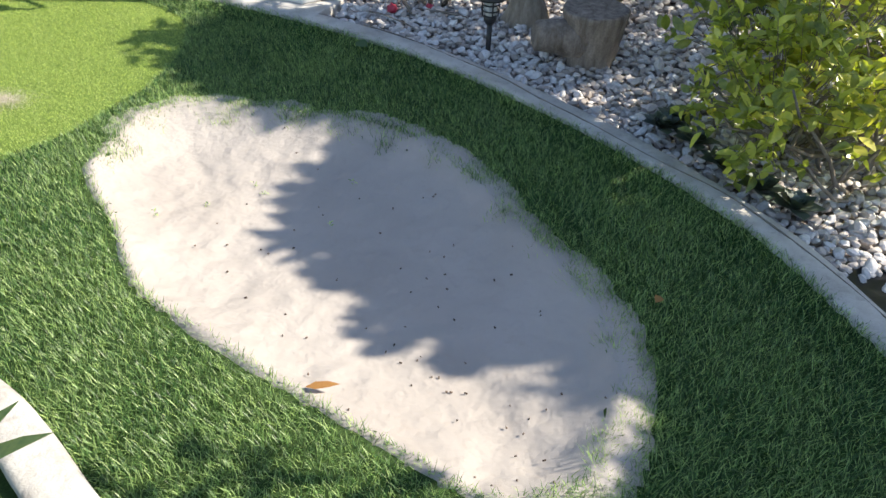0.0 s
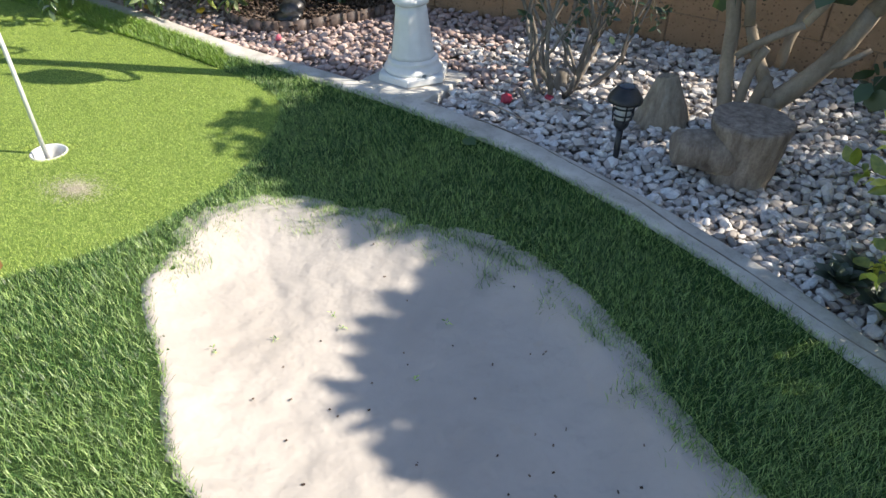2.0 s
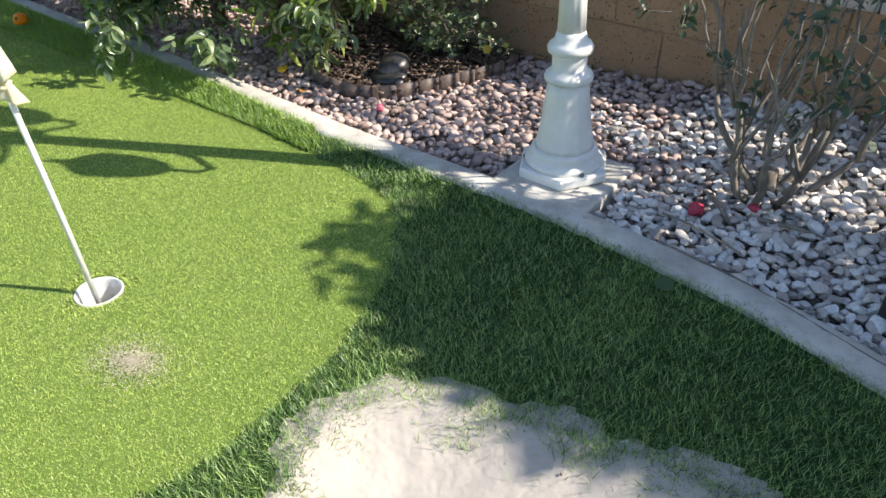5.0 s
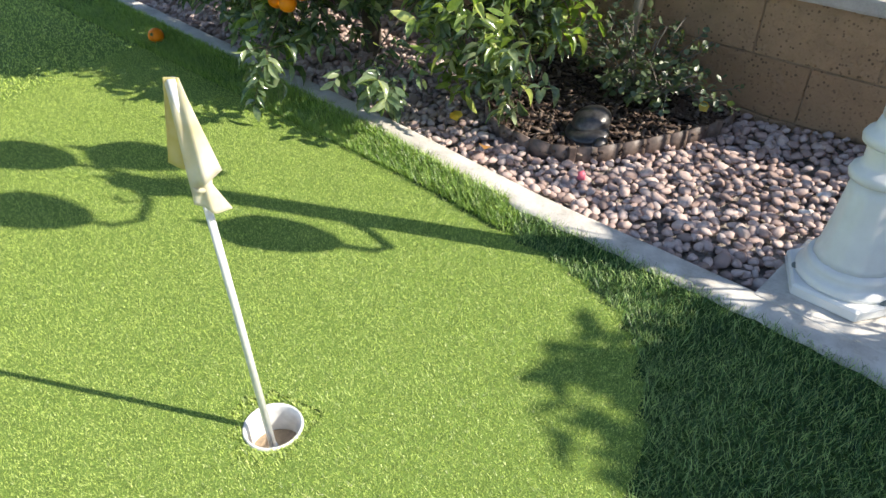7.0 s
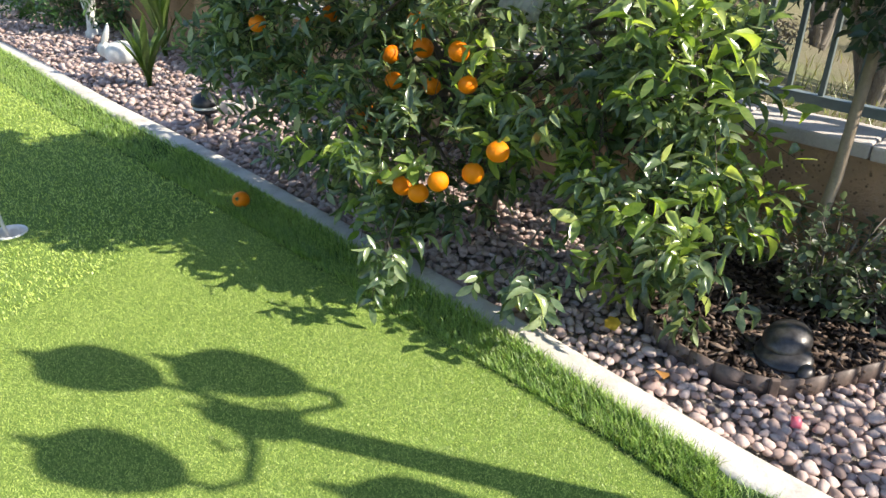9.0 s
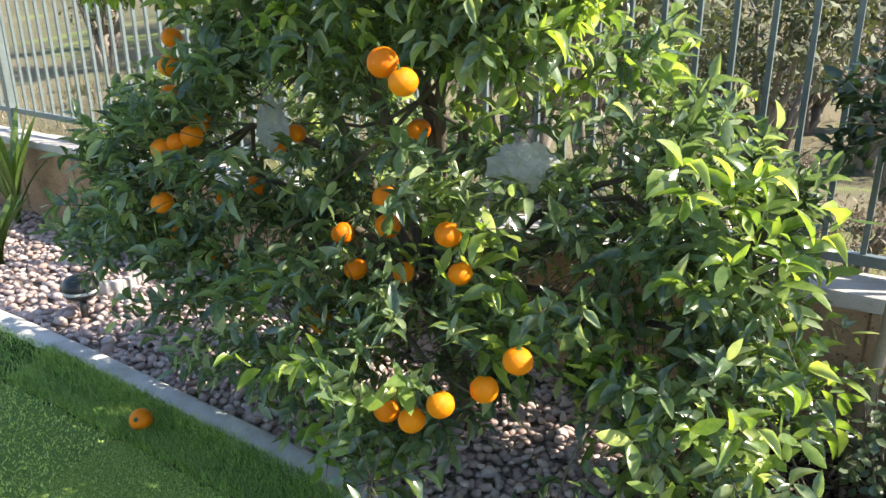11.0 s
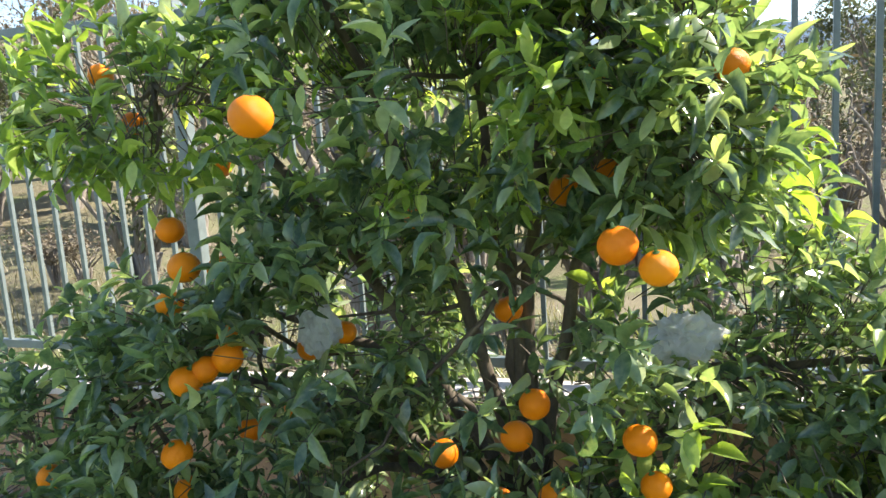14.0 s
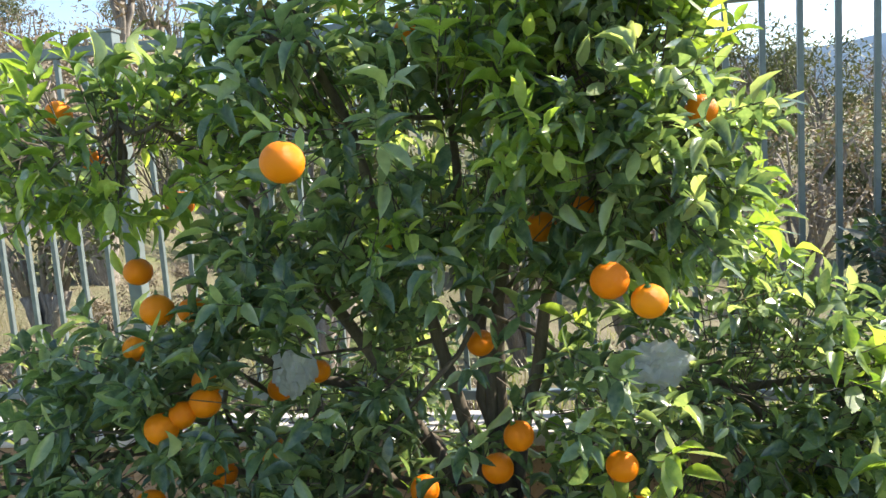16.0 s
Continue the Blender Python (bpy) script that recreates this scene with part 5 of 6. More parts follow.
# ---- cups and flag ----
M_CLOTH = Mat("pale_yellow_cloth", 0.8, 0, 0.1)
M_CLOTH.colour(M_CLOTH.ramp(M_CLOTH.noise(18, 3), (0.3, (0.82, 0.76, 0.50)), (0.6, (0.88, 0.86, 0.76)))).bump(M_CLOTH.noise(500), 0.2, 0.001).thin(0.45, (1.0, 0.95, 0.75))
M_CLOTH2 = Mat("yellow_cloth", 0.8, 0, 0.1)
M_CLOTH2.colour(M_CLOTH2.ramp(M_CLOTH2.noise(22, 3), (0.3, (0.78, 0.66, 0.20)), (0.7, (0.84, 0.76, 0.42)))).bump(M_CLOTH2.noise(500), 0.2, 0.001).thin(0.45, (1.0, 0.95, 0.6))
M_CUPFLOOR = m_plain("sandy_cup_floor", (0.42, 0.32, 0.22), 0.9, 0, 0.2, 60, 0.4)


def cup(place, label):
    ob = thing("golf_cup", place, label, "golf hole", "putting holes")
    bm = bmesh.new()
    lathe(bm, [(0.053, -0.10), (0.053, -0.012), (0.0545, 0.004), (0.058, 0.008), (0.061, 0.004), (0.061, -0.10)], 40, top=False, bottom=False)
    part("liner", bm, M_CUP, ob, "", True)
    bm = bmesh.new()
    lathe(bm, [(0.0525, -0.075), (0.0525, -0.066), (0.012, -0.062)], 32)
    part("floor", bm, M_CUPFLOOR, ob, "sandy cup floor")
    bm = bmesh.new()
    lathe(bm, [(0.060, 0.0015), (0.128, 0.0015)], 40, top=False, bottom=False)
    part("turf_collar", bm, M_GREENBASE, ob)
    return ob


cup((-1.105, 2.28, 0.0), "white plastic golf cup sunk in the green")
cup((-3.54, 3.21, 0.0), "white plastic golf cup farther along the green")
flag = thing("golf_flag", (-1.102, 2.268, -0.064), "white flagstick with a limp pale yellow flag in the cup", "golf flag")
bm = bmesh.new()
tube(bm, [(0, 0, 0), (-0.010, -0.012, 0.4), (-0.021, -0.027, 0.81)], [0.0075, 0.0070, 0.0065], 12)
part("stick", bm, M_CUP, flag, "", True)
ring_part("ferrule", [(0.010, 0.0), (0.010, 0.02), (0.007, 0.03)], flag, M_CUP)

def flag_sheet(name, top, low_a, low_b, fold, material, label, n=12):
    """A hanging triangle of cloth between a top point and a lower hem, with soft folds."""
    bm = bmesh.new()
    rows = []
    top, low_a, low_b = Vector(top), Vector(low_a), Vector(low_b)
    for k in range(n + 1):
        t = k / n
        row = []
        for i in range(13):
            u = i / 12
            p = top.lerp(low_a.lerp(low_b, u), t) + Vector((0.92, 0.39, 0)) * 0.022 * (u - 0.5) * (1 - t)
            p += Vector((0.39, -0.92, 0)) * fold * t * (math.sin(math.pi * u) + 0.35 * math.sin(9 * u + 2 * t))
            row.append(bm.verts.new(p))
        rows.append(row)
    for q0, q1 in zip(rows, rows[1:]):
        for i in range(12):
            bm.faces.new((q0[i], q0[i + 1], q1[i + 1], q1[i]))
    ob = part(name, bm, material, flag, label, True)
    sd = ob.modifiers.new("thickness", "SOLIDIFY")
    sd.thickness = 0.0012
    return ob


ax = Vector((0.92, 0.39, 0))
tip = Vector((-0.021, -0.028, 0.812))
flag_sheet("cloth", tip, Vector((-0.016, -0.030, 0.636)) - ax * 0.008, Vector((-0.016, -0.030, 0.668)) + ax * 0.042, 0.016, M_CLOTH.m, "pale yellow cloth panel")
flag_sheet("cloth", tip, Vector((-0.018, -0.020, 0.674)) - ax * 0.044, Vector((-0.018, -0.020, 0.640)) + ax * 0.006, -0.010, M_CLOTH2.m, "yellow back fold")
flag_sheet("knotted_tail", Vector((-0.017, -0.026, 0.668)), Vector((-0.014, -0.030, 0.612)) - ax * 0.010, Vector((-0.014, -0.030, 0.602)) + ax * 0.046, 0.014, M_CLOTH.m, "knotted cloth tail")
bm = bmesh.new()
tube(bm, [(-0.0155 + 0.013 * math.cos(a), -0.021 + 0.013 * math.sin(a), 0.640 + 0.004 * math.sin(2 * a)) for a in np.linspace(0, 6.3, 14)], 0.0045, 8)
part("knot", bm, M_CLOTH.m, flag, "", True)
stick2 = thing("golf_flag", (-3.545, 3.205, -0.064), "thin white flagstick in the far cup", "golf flag")
bm = bmesh.new()
tube(bm, [(0, 0, 0), (-0.05, -0.02, 0.45), (-0.10, -0.04, 0.86)], [0.007, 0.007, 0.0065], 10)
part("stick", bm, M_CUP, stick2, "", True)


# ---- statues ----
rab = thing("rabbit_statue", (-5.26, 5.16, 0.0), "white cast-stone rabbit statue lying in the gravel", "statue", turn=25)
bm = bmesh.new()
for c, s, tilt in (((0, 0, 0.075), (0.13, 0.085, 0.085), 0), ((-0.115, 0.0, 0.10), (0.055, 0.048, 0.055), 0), ((-0.10, 0.025, 0.20), (0.017, 0.012, 0.075), 0.3), ((-0.085, -0.025, 0.20), (0.017, 0.012, 0.075), 0.5),
                   ((0.06, 0.04, 0.05), (0.075, 0.05, 0.055), 0), ((-0.07, -0.05, 0.02), (0.05, 0.022, 0.02), 0), ((0.13, 0, 0.06), (0.03, 0.03, 0.03), 0)):
    r = bmesh.ops.create_uvsphere(bm, u_segments=16, v_segments=10, radius=1)
    bmesh.ops.transform(bm, matrix=Matrix.Translation(c) @ Matrix.Rotation(tilt, 4, "Y") @ Matrix.Diagonal((*s, 1)), verts=r["verts"])
part("statue", bm, M_STATUE, rab, "", True)
sta = thing("garden_statue", (-6.15, 5.62, 0.0), "white slender garden statue on a plinth", "statue")
bm = bmesh.new()
lathe(bm, [(0.07, 0.0), (0.07, 0.05), (0.05, 0.07), (0.04, 0.16), (0.055, 0.30), (0.04, 0.44), (0.055, 0.58), (0.06, 0.66), (0.03, 0.74), (0.04, 0.80), (0.02, 0.86)], 20, 5, 0.12)
part("statue", bm, M_STATUE, sta, "", True)


# ---- scalloped stones round a plant ----
for k, (x, y) in enumerate([(-3.865, 4.657), (-3.805, 4.679), (-3.773, 4.733), (-3.785, 4.823)]):
    bm = bmesh.new()
    box(bm, 0, 0, 0.03, 0.075, 0.035, 0.085, 0.010)
    for v in bm.verts:
        v.co += 0.004 * noise.noise_vector(v.co * 25 + Vector((k, 0, 0)))
    ob = part("edging_stone", bm, M_CAP, None, "", True)
    ob.matrix_world = pose(x, y, 0.0, 0, 0, 20 + 28 * k)
    tagged(ob, "small pale concrete edging block standing in pebbles", "edging stone", "edging blocks round a plant")


# ---- small litter ----
r65 = np.random.default_rng(65)
na = 3200
ga, gr = r65.uniform(0, 6.28, na), np.abs(r65.normal(0, 1, na))
sx, sy = -0.845 + 0.062 * gr * np.cos(ga), 2.10 + 0.042 * gr * np.sin(ga)
grain = np.repeat(np.diag([1, 1, 0.35])[None], na, 0) * r65.uniform(0.0010, 0.0022, (na, 1, 1))
tagged(link_mesh("spilled_sand", scatter("spilled_sand", cube_v, cube_f, grain, np.stack([sx, sy, ground_z(sx, sy) + r65.uniform(0.005, 0.011, na)], 1)), M_SPILL), "pale sand spilled on the short turf by the cup", "sand", kind="stuff")

def single_leaf(place, size, turn, material, label, tilt=8, shape=LEAF_V, category="leaf"):
    me = bpy.data.meshes.new("fallen_leaf")
    me.from_pydata([Vector(v) * size for v in shape], [], LEAF_F)
    me.shade_smooth()
    ob = link_mesh("fallen_leaf", me, material)
    ob.matrix_world = pose(*place, tilt, -tilt * 0.6, turn)
    return tagged(ob, label, category)


single_leaf((0.55, 1.065, 0.012), 0.075, -75, M_DRYLEAF, "curled orange-brown dry leaf at the sand's edge", 4, [(x * 0.36, y, z * 0.3) for x, y, z in LEAF_V])
single_leaf((-0.72, 1.66, 0.022), 0.06, 40, M_DRYLEAF, "crumpled brown dry leaf on the turf", 25)
single_leaf((0.27, 2.76, 0.028), 0.055, 70, M_TREELEAF, "green leaf lying on the long turf", 10, ROUND_V)
single_leaf((1.31, 1.48, 0.024), 0.030, 150, M_DRYLEAF, "small tan leaf on the shaded turf", 10)
single_leaf((-1.36, 3.62, 0.045), 0.06, 30, M_YELLOW, "yellow leaf on the pebbles", 20)
single_leaf((-1.20, 3.50, 0.045), 0.05, 200, M_DRYLEAF, "orange-yellow dead leaf on the pebbles", 20)
single_leaf((-1.62, 3.60, 0.045), 0.06, 80, M_YELLOW, "yellow leaf by the curb", 20)
single_leaf((-0.60, 3.96, 0.10), 0.045, 10, M_YELLOW, "yellow-green leaf on the edging", 60)
single_leaf((0.815, 1.693, -0.064), 0.026, 100, M_FLOWER, "white curled petal on the shaded sand", 12, ROUND_V, "petal")
single_leaf((0.249, 2.254, -0.006), 0.028, 60, M_FLOWER, "small white petal on the sand", 12, ROUND_V, "petal")


def clod(name, place, size, material, label, category, seed):
    bm = bmesh.new()
    bmesh.ops.create_icosphere(bm, subdivisions=2, radius=size)
    for v in bm.verts:
        v.co *= 1 + 0.45 * noise.noise(v.co / size * 1.4 + Vector((seed, 0, 0)))
    ob = part(name, bm, material, None, "", True)
    ob.location = place
    return tagged(ob, label, category)


clod("fallen_flower", (0.285, 3.14, 0.042), 0.022, M_PETAL, "dark red fallen bloom on the gravel", "flower", 1)
clod("fallen_flower", (0.44, 3.20, 0.040), 0.020, M_PETAL, "dull red fallen bloom at the shrub's foot", "flower", 2)
clod("pink_scrap", (-0.865, 3.475, 0.034), 0.015, M_PINK, "bright pink scrap among the pebbles", "scrap", 3)
for i, (a, b, r) in enumerate([((0.32, 3.22, 0.05), (0.38, 3.10, 0.045), 0.009), ((0.46, 3.14, 0.045), (0.62, 3.10, 0.045), 0.007), ((0.20, 3.08, 0.045), (0.42, 2.96, 0.04), 0.004)]):
    bm = bmesh.new()
    tube(bm, wobble(bend(a, b, (0, 0, 0.006), 6), 0.008, i), [r, r, r, r * 0.9, r * 0.8, r * 0.7, r * 0.6], 7)
    tagged(part("fallen_stick", bm, M_GREYBARK, None, "", True), "dry grey stick lying on the gravel", "stick", "fallen sticks")
bm = bmesh.new()
wire = [(0.20, 2.93), (0.40, 2.835), (0.60, 2.70), (0.80, 2.56), (0.95, 2.42), (1.12, 2.28), (1.32, 2.09), (1.50, 1.94), (1.64, 1.76), (1.78, 1.53), (1.88, 1.3)]
tube(bm, [(x + 0.012, y + 0.012, 0.0395 + 0.001 * math.sin(9 * x)) for x, y in smooth_line(wire, 5)], 0.0028, 6)
tagged(part("garden_cable", bm, M_GREYBARK, None, "", True), "thin grey low-voltage cable lying on the curb", "cable")
fab = thing("weed_fabric", (0, 0, 0), "black weed fabric showing through the gravel", "fabric")
bm = bmesh.new()
vs = {}
for i in range(25):
    for j in range(13):
        x, y = 1.66 + 0.026 * i, 1.30 + 0.036 * j
        vs[i, j] = bm.verts.new((x, y, 0.004 + 0.008 * noise.noise(Vector((x * 12, y * 12, 1)))))
for i in range(24):
    for j in range(12):
        c = sum((vs[i + a, j + b].co for a in (0, 1) for b in (0, 1)), Vector()) / 4
        if float(line_distance(CURB, np.array([c.x]), np.array([c.y]))[0]) > 0.06 and bool(side(np.array([c.x]), np.array([c.y]))[0]):
            bm.faces.new((vs[i, j], vs[i + 1, j], vs[i + 1, j + 1], vs[i, j + 1]))
bmesh.ops.delete(bm, geom=[v for v in bm.verts if not v.link_faces], context="VERTS")
part("cloth", bm, M_BLACK, fab, "", True)

r70 = np.random.default_rng(70)
dx, dy = r70.uniform(-0.3, 1.2, 420), r70.uniform(0.9, 2.25, 420)
okd = inside(BUNKER, dx, dy) & (r70.uniform(0, 1, 420) < np.clip(0.12 + 0.55 * (dx + 0.5 * (1.6 - dy)), 0.06, 0.75))
dx, dy = dx[okd], dy[okd]
n = len(dx)
bit = frames_from(unit(r70.normal(size=(n, 3)) * [1, 1, 0.2]), np.tile([0, 0, 1.0], (n, 1)), np.stack([r70.uniform(0.002, 0.004, n), r70.uniform(0.003, 0.008, n), np.full(n, 0.003)], 1))
tagged(link_mesh("sand_debris", scatter("sand_debris", cube_v, cube_f, bit, np.stack([dx, dy, sand_z(dx, dy) + 0.003], 1)), M_MULCH), "dark seeds and leaf crumbs on the sand", "debris", kind="stuff")
for i, (x, y) in enumerate([(0.42, 1.95), (0.40, 1.75), (0.02, 1.76), (0.12, 1.90), (0.16, 1.87), (-0.08, 1.65)]):
    ob = thing("weed_sprout", (x, y, float(sand_z(np.array([x]), np.array([y]))[0])), "tiny green weed sprout in the sand", "weed", "sprouts in the bunker")
    m, q, _ = sprays(np.random.default_rng(80 + i), np.zeros((2, 3)), np.tile([0, 0, 1.0], (2, 1)), 4, 0.018, 0.011, 0.4, 0.5, 0, 0.5)
    link_mesh("leaves", scatter("leaves", LEAF_V, LEAF_F, m, q), M_FRINGE, ob)


# ---- plastic bags caught in the tree ----
def bag(place, size, label, seed):
    ob = thing("plastic_bag", place, label, "plastic bag", "bags in the tree")
    bm = bmesh.new()
    bmesh.ops.create_icosphere(bm, subdivisions=4, radius=0.5)
    for v in bm.verts:
        q = v.co * 4 + Vector((seed, 0, 0))
        v.co *= 1 + 0.5 * noise.noise(q * 0.7) + 0.6 * abs(noise.noise(q * 1.3)) - 0.45 * abs(noise.noise(q * 2.6)) + 0.25 * abs(noise.noise(q * 5.0))
        v.co = Vector((v.co.x * size[0], v.co.y * size[1], v.co.z * size[2]))
    part("film", bm, M_BAG, ob)
    return ob


_b = Mat("thin_white_film", 0.25, 0, 0.6)
_b.colour(_b.ramp(_b.noise(30), (0.3, (0.62, 0.63, 0.64)), (0.7, (0.80, 0.80, 0.80)))).thin(0.6, (1, 1, 1))
_b.b.inputs["Alpha"].default_value = 0.62
M_BAG = _b.m
bag(BAGS[0], (0.12, 0.07, 0.10), "crumpled translucent white plastic bag caught in branches", 3)
bag(BAGS[1], (0.07, 0.05, 0.12), "small white plastic bag tied to a branch", 8)


# ---- land beyond the fence ----
def behind(x, y):
    """Distance behind the wall's face."""
    return (y - wall_y(x)) * math.cos(WALL_A)


def far_z(x, y):
    d = behind(x, y)
    z = -0.35 - 2.3 * np.clip((d - 1.0) / 15, 0, 1) ** 1.2
    west = np.clip((-x + 0.5 - 0.12 * d) / 8, 0, 1)
    z = z + np.clip(d - 20, 0, 130) * 0.085 + np.clip(d - 150, 0, 500) * 0.05
    z = z + west * np.clip(d - 3, 0, 40) * 0.30
    return np.where(d < 0.2, -0.35, z)


def land():
    rad = [0.0] + list(np.geomspace(0.6, 3000, 64))
    ang = np.linspace(0, 2 * np.pi, 121)[:-1]
    R, A = np.meshgrid(rad, ang, indexing="ij")
    x, y = -1.5 + R * np.cos(A), 5.2 + R * np.sin(A)
    z = far_z(x, y)
    for i in np.ndindex(x.shape):
        z[i] += min(R[i] * 0.025, 2.5) * noise.noise(Vector((x[i] * 0.05, y[i] * 0.05, 0))) * (1 if R[i] > 4 else 0)
    z = np.where((behind(x, y) < 0.25), np.minimum(z, -0.35), z)
    idx = np.arange(x.size).reshape(x.shape)
    nx = np.roll(idx, -1, 1)
    f = np.stack([idx[:-1], nx[:-1], nx[1:], idx[1:]], -1).reshape(-1, 4)
    me = mesh_np("ground_land", np.stack([x.ravel(), y.ravel(), z.ravel()], 1), f)
    me.shade_smooth()
    m = Mat("meadow", 0.95, 0, 0.1).world_space()
    c = m.ramp(m.noise(0.35, 5), (0.32, (0.17, 0.14, 0.105)), (0.55, (0.17, 0.155, 0.10)), (0.66, (0.22, 0.27, 0.09)))
    c = m.mix(m.ramp(m.noise(9, 4), (0.35, (0, 0, 0)), (0.7, (0.6, 0.6, 0.6))), c, (0.10, 0.12, 0.05))
    c = m.mix(m.ramp(m.noise(0.06, 3), (0.5, (0, 0, 0)), (0.62, (0.7, 0.7, 0.7))), c, (0.27, 0.22, 0.15))
    m.colour(c).bump(m.noise(12, 4), 0.8, 0.08)
    tagged(link_mesh("ground_land", me, m.m), "grassy slope falling away behind the fence to a valley", "ground", kind="structure")


land()
M_DRYBUSH = leaf_mat("dry_scrub", (0.13, 0.10, 0.07), (0.21, 0.17, 0.12), (0.28, 0.24, 0.15), 0.8, 0.2, (1.1, 1, 0.8))
M_OLIVE = leaf_mat("olive_scrub", (0.06, 0.075, 0.035), (0.10, 0.115, 0.05), (0.16, 0.17, 0.07), 0.7, 0.25, (1.2, 1.2, 0.7))
M_DRYGRASS = grass_mat("dry_meadow_grass", (0.13, 0.11, 0.07), (0.22, 0.19, 0.12), (0.32, 0.28, 0.18))
M_TALLGRASS = grass_mat("tall_meadow_grass", (0.13, 0.16, 0.05), (0.22, 0.25, 0.08), (0.34, 0.34, 0.14))


def scrub(name, seed, h, w, leaf, material, label, category, twigs, n):
    ob = thing(name, (0, 0, -50), label, category, name.replace("_", " ") + "s beyond the fence")
    r = np.random.default_rng(seed)
    paths, lob = [], []
    for i in range(twigs):
        a = r.uniform(0, 6.28)
        q = w * r.uniform(0.15, 0.85)
        e = (q * math.cos(a), q * math.sin(a), h * r.uniform(0.5, 0.95))
        k = (e[0] * 0.25, e[1] * 0.25, h * 0.3)
        paths.append(branch((0, 0, -0.3), k, (0, 0, 0), 0.035 * h, 0.022 * h, 4, 0.03 * h, i))
        paths.append(branch(k, e, (0, 0, 0.06 * h), 0.018 * h, 0.004 * h, 5, 0.06 * h, i))
        lob.append((*e, w * r.uniform(0.2, 0.38), w * r.uniform(0.2, 0.38), h * r.uniform(0.10, 0.2)))
    limbs(ob, "framework", paths, M_GREYBARK, 5)
    p, out = lobes_points(r, lob, n, 0.2, 0.3, 2.0 / h)
    m, q, _ = sprays(r, p, out, 4, leaf * 1.5, leaf, 0.5, 0.2, 0.1, 0.8)
    link_mesh("crown", scatter("crown", SPRIG_V, SPRIG_F, m, q), material, ob)
    return ob


KINDS = [scrub("olive_tree", 101, 3.6, 2.1, 0.16, M_OLIVE, "grey-green scrub tree on the slope", "tree", 12, 900),
         scrub("bare_tree", 102, 3.4, 1.9, 0.13, M_DRYBUSH, "brown half-bare tree on the slope", "tree", 16, 420),
         scrub("dry_bush", 103, 1.1, 0.8, 0.07, M_DRYBUSH, "dry brown bush on the slope", "bush", 11, 420),
         scrub("green_bush", 104, 0.9, 0.7, 0.06, M_OLIVE, "low green bush behind the fence", "bush", 10, 520)]
rfar = np.random.default_rng(107)


def stand(kind, s, d, size):
    x, y = along(s, d)
    z = float(far_z(np.array([x]), np.array([y]))[0])
    c = copy_thing(KINDS[kind], pose(x, y, z, 0, 0, rfar.uniform(0, 360)) @ Matrix.Diagonal((size, size, size, 1)))
    c.matrix_basis = pose(x, y, z, 0, 0, rfar.uniform(0, 360)) @ Matrix.Diagonal((size, size, size, 1))


for i in range(12):
    stand(rfar.choice([2, 3]), -13 + 1.3 * i + rfar.uniform(-0.5, 0.5), rfar.uniform(1.4, 4.5), rfar.uniform(0.35, 0.7))
for i in range(26):
    stand(rfar.choice([0, 1, 1, 1]), -17 + 0.6 * i + rfar.uniform(-0.5, 0.5), rfar.uniform(8, 22), rfar.uniform(0.7, 1.15))
for i in range(15):
    stand(rfar.choice([0, 1]), 1.5 + 1.2 * i + rfar.uniform(-0.6, 0.6), rfar.uniform(11, 22), rfar.uniform(0.9, 1.35))
for i in range(9):
    stand(rfar.choice([0, 1, 1, 2, 2]), -16 + 2.0 * i + rfar.uniform(-0.6, 0.6), rfar.uniform(6, 13), rfar.uniform(0.55, 0.9))
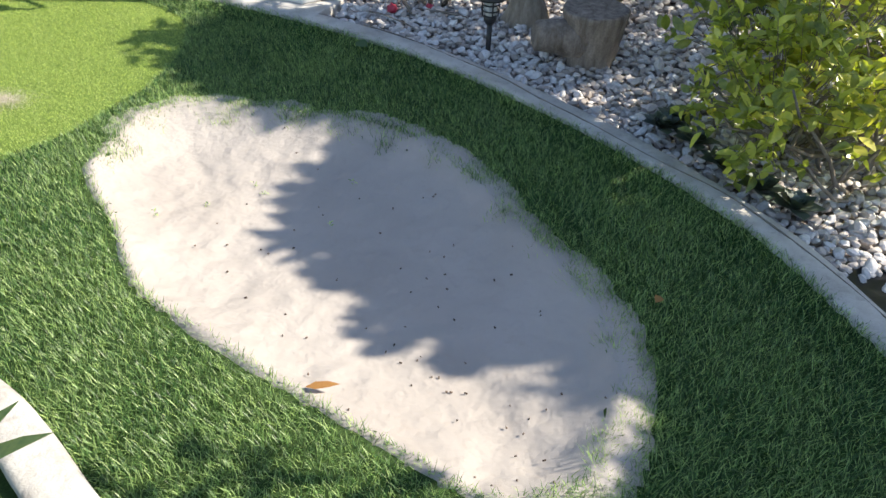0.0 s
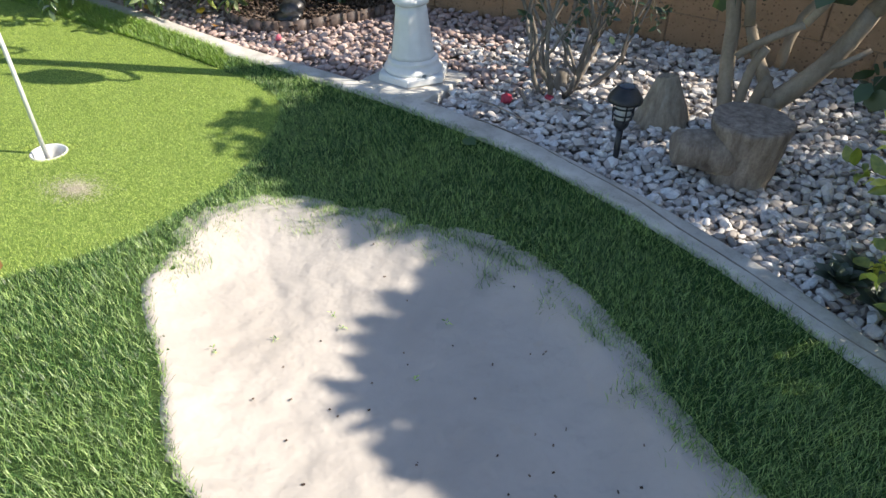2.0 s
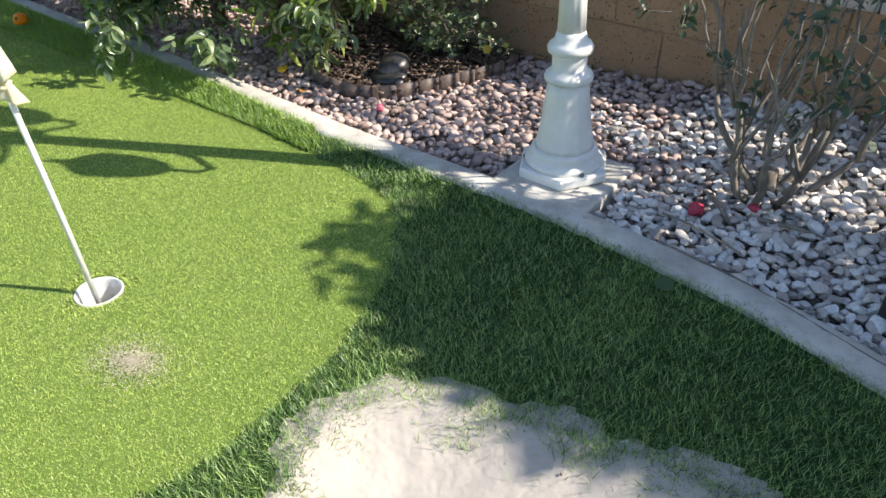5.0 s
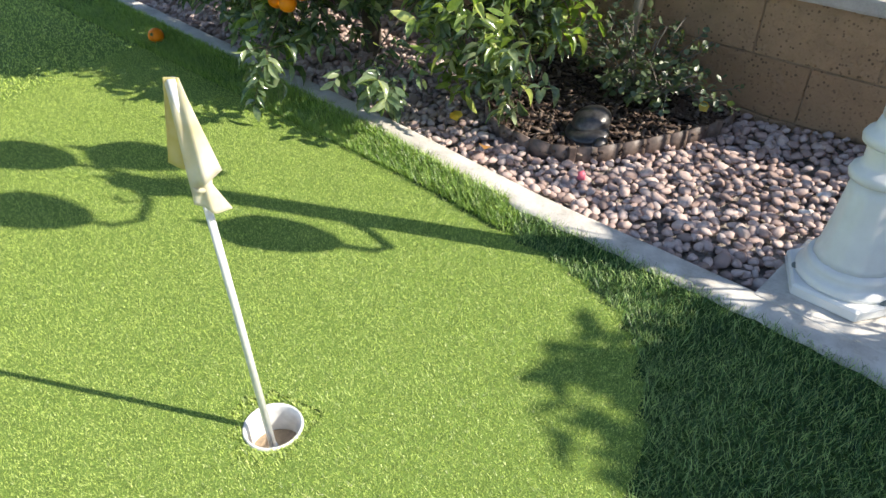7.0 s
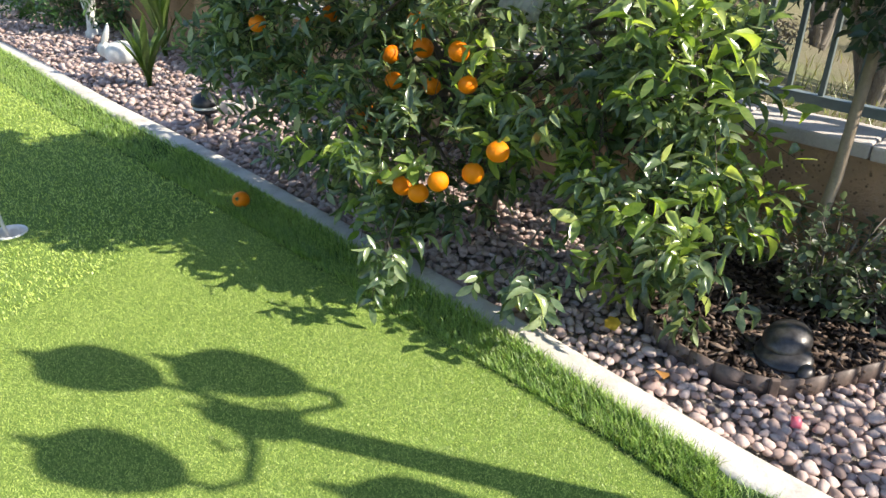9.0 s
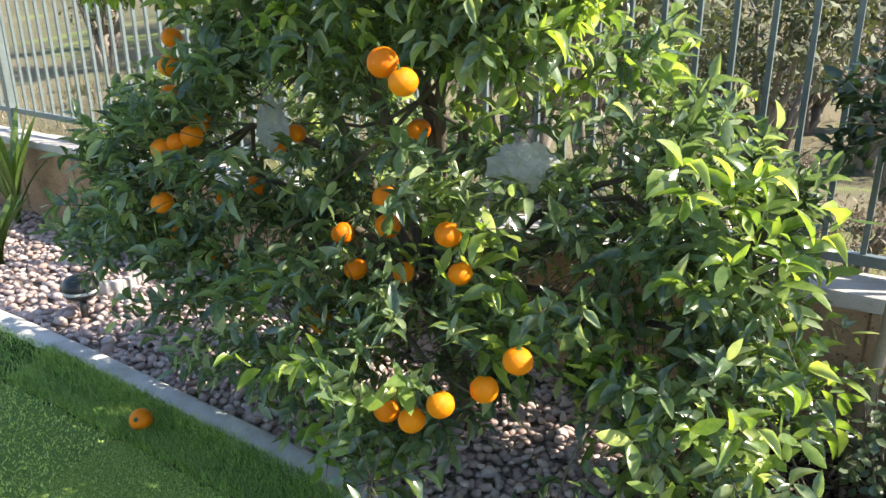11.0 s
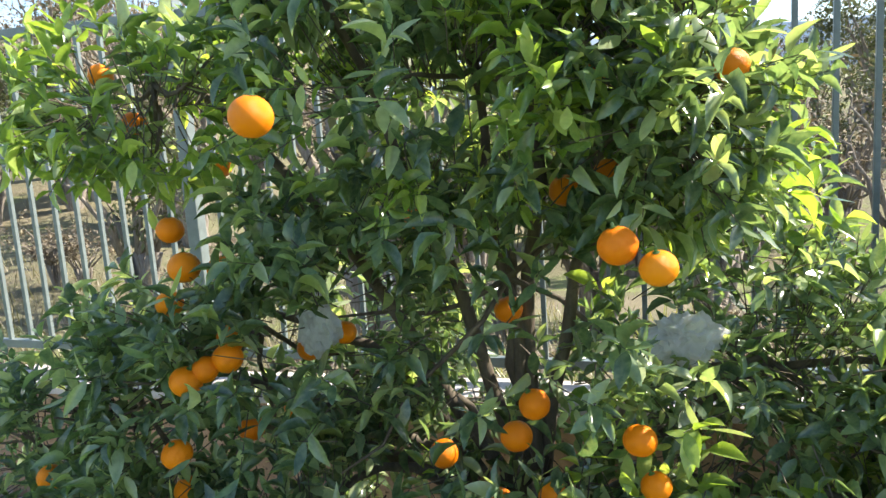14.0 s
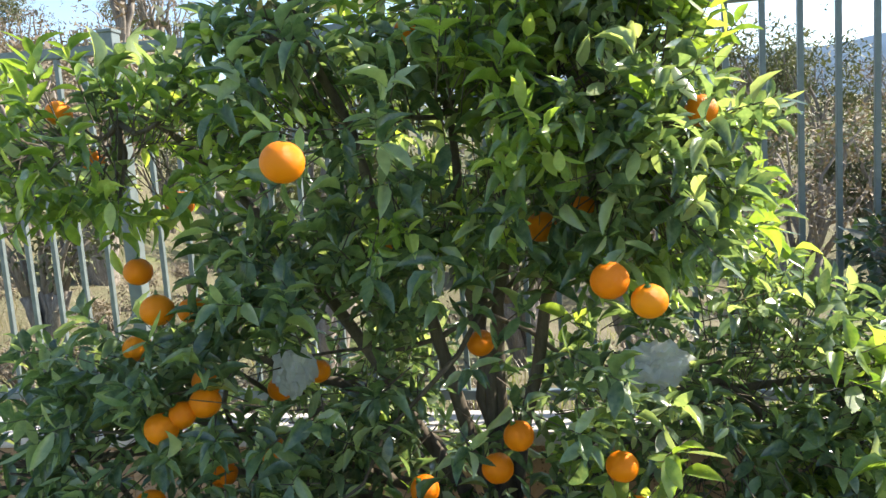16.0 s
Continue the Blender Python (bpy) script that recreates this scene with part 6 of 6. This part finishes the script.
for i in range(16):
    stand(rfar.choice([0, 1, 1]), -34 + 3.0 * i + rfar.uniform(-1, 1), rfar.uniform(16, 30), rfar.uniform(0.9, 1.4))
for i in range(16):
    stand(rfar.choice([0, 0, 1]), 7 + 1.6 * i + rfar.uniform(-0.8, 0.8), rfar.uniform(34, 60), rfar.uniform(1.2, 2.0))
for i in range(18):
    stand(rfar.choice([0, 1]), -60 + 8 * i + rfar.uniform(-3, 3), rfar.uniform(40, 80), rfar.uniform(1.6, 2.6))
tx, td = rfar.uniform(-14, 6, 16000), 0.35 + rfar.exponential(2.2, 16000)
pts = np.array([along(a, b) for a, b in zip(tx, td)])
spot = np.stack([pts[:, 0], pts[:, 1], far_z(pts[:, 0], pts[:, 1]) - 0.02], 1)
dry = (tx + rfar.normal(0, 0.8, tx.size) < -1.6) & (td > rfar.uniform(1.2, 2.6, tx.size))
blades("grass_meadow", spot[~dry], 0.22, 0.012, M_TALLGRASS, "tall uncut green grass behind the fence", 0.6, 0.5)
blades("grass_dry", spot[dry], 0.22, 0.012, M_DRYGRASS, "tall dry brown grass behind the fence", 0.6, 0.5)
for i in range(12):
    stand(rfar.choice([0, 2, 2]), -8 + 0.6 * i + rfar.uniform(-0.3, 0.3), rfar.uniform(3, 7), rfar.uniform(0.6, 0.9))
for k in KINDS:
    for o in (*k.children_recursive, k):
        bpy.data.objects.remove(o)
# far blue hills, with distance haze put into their colour
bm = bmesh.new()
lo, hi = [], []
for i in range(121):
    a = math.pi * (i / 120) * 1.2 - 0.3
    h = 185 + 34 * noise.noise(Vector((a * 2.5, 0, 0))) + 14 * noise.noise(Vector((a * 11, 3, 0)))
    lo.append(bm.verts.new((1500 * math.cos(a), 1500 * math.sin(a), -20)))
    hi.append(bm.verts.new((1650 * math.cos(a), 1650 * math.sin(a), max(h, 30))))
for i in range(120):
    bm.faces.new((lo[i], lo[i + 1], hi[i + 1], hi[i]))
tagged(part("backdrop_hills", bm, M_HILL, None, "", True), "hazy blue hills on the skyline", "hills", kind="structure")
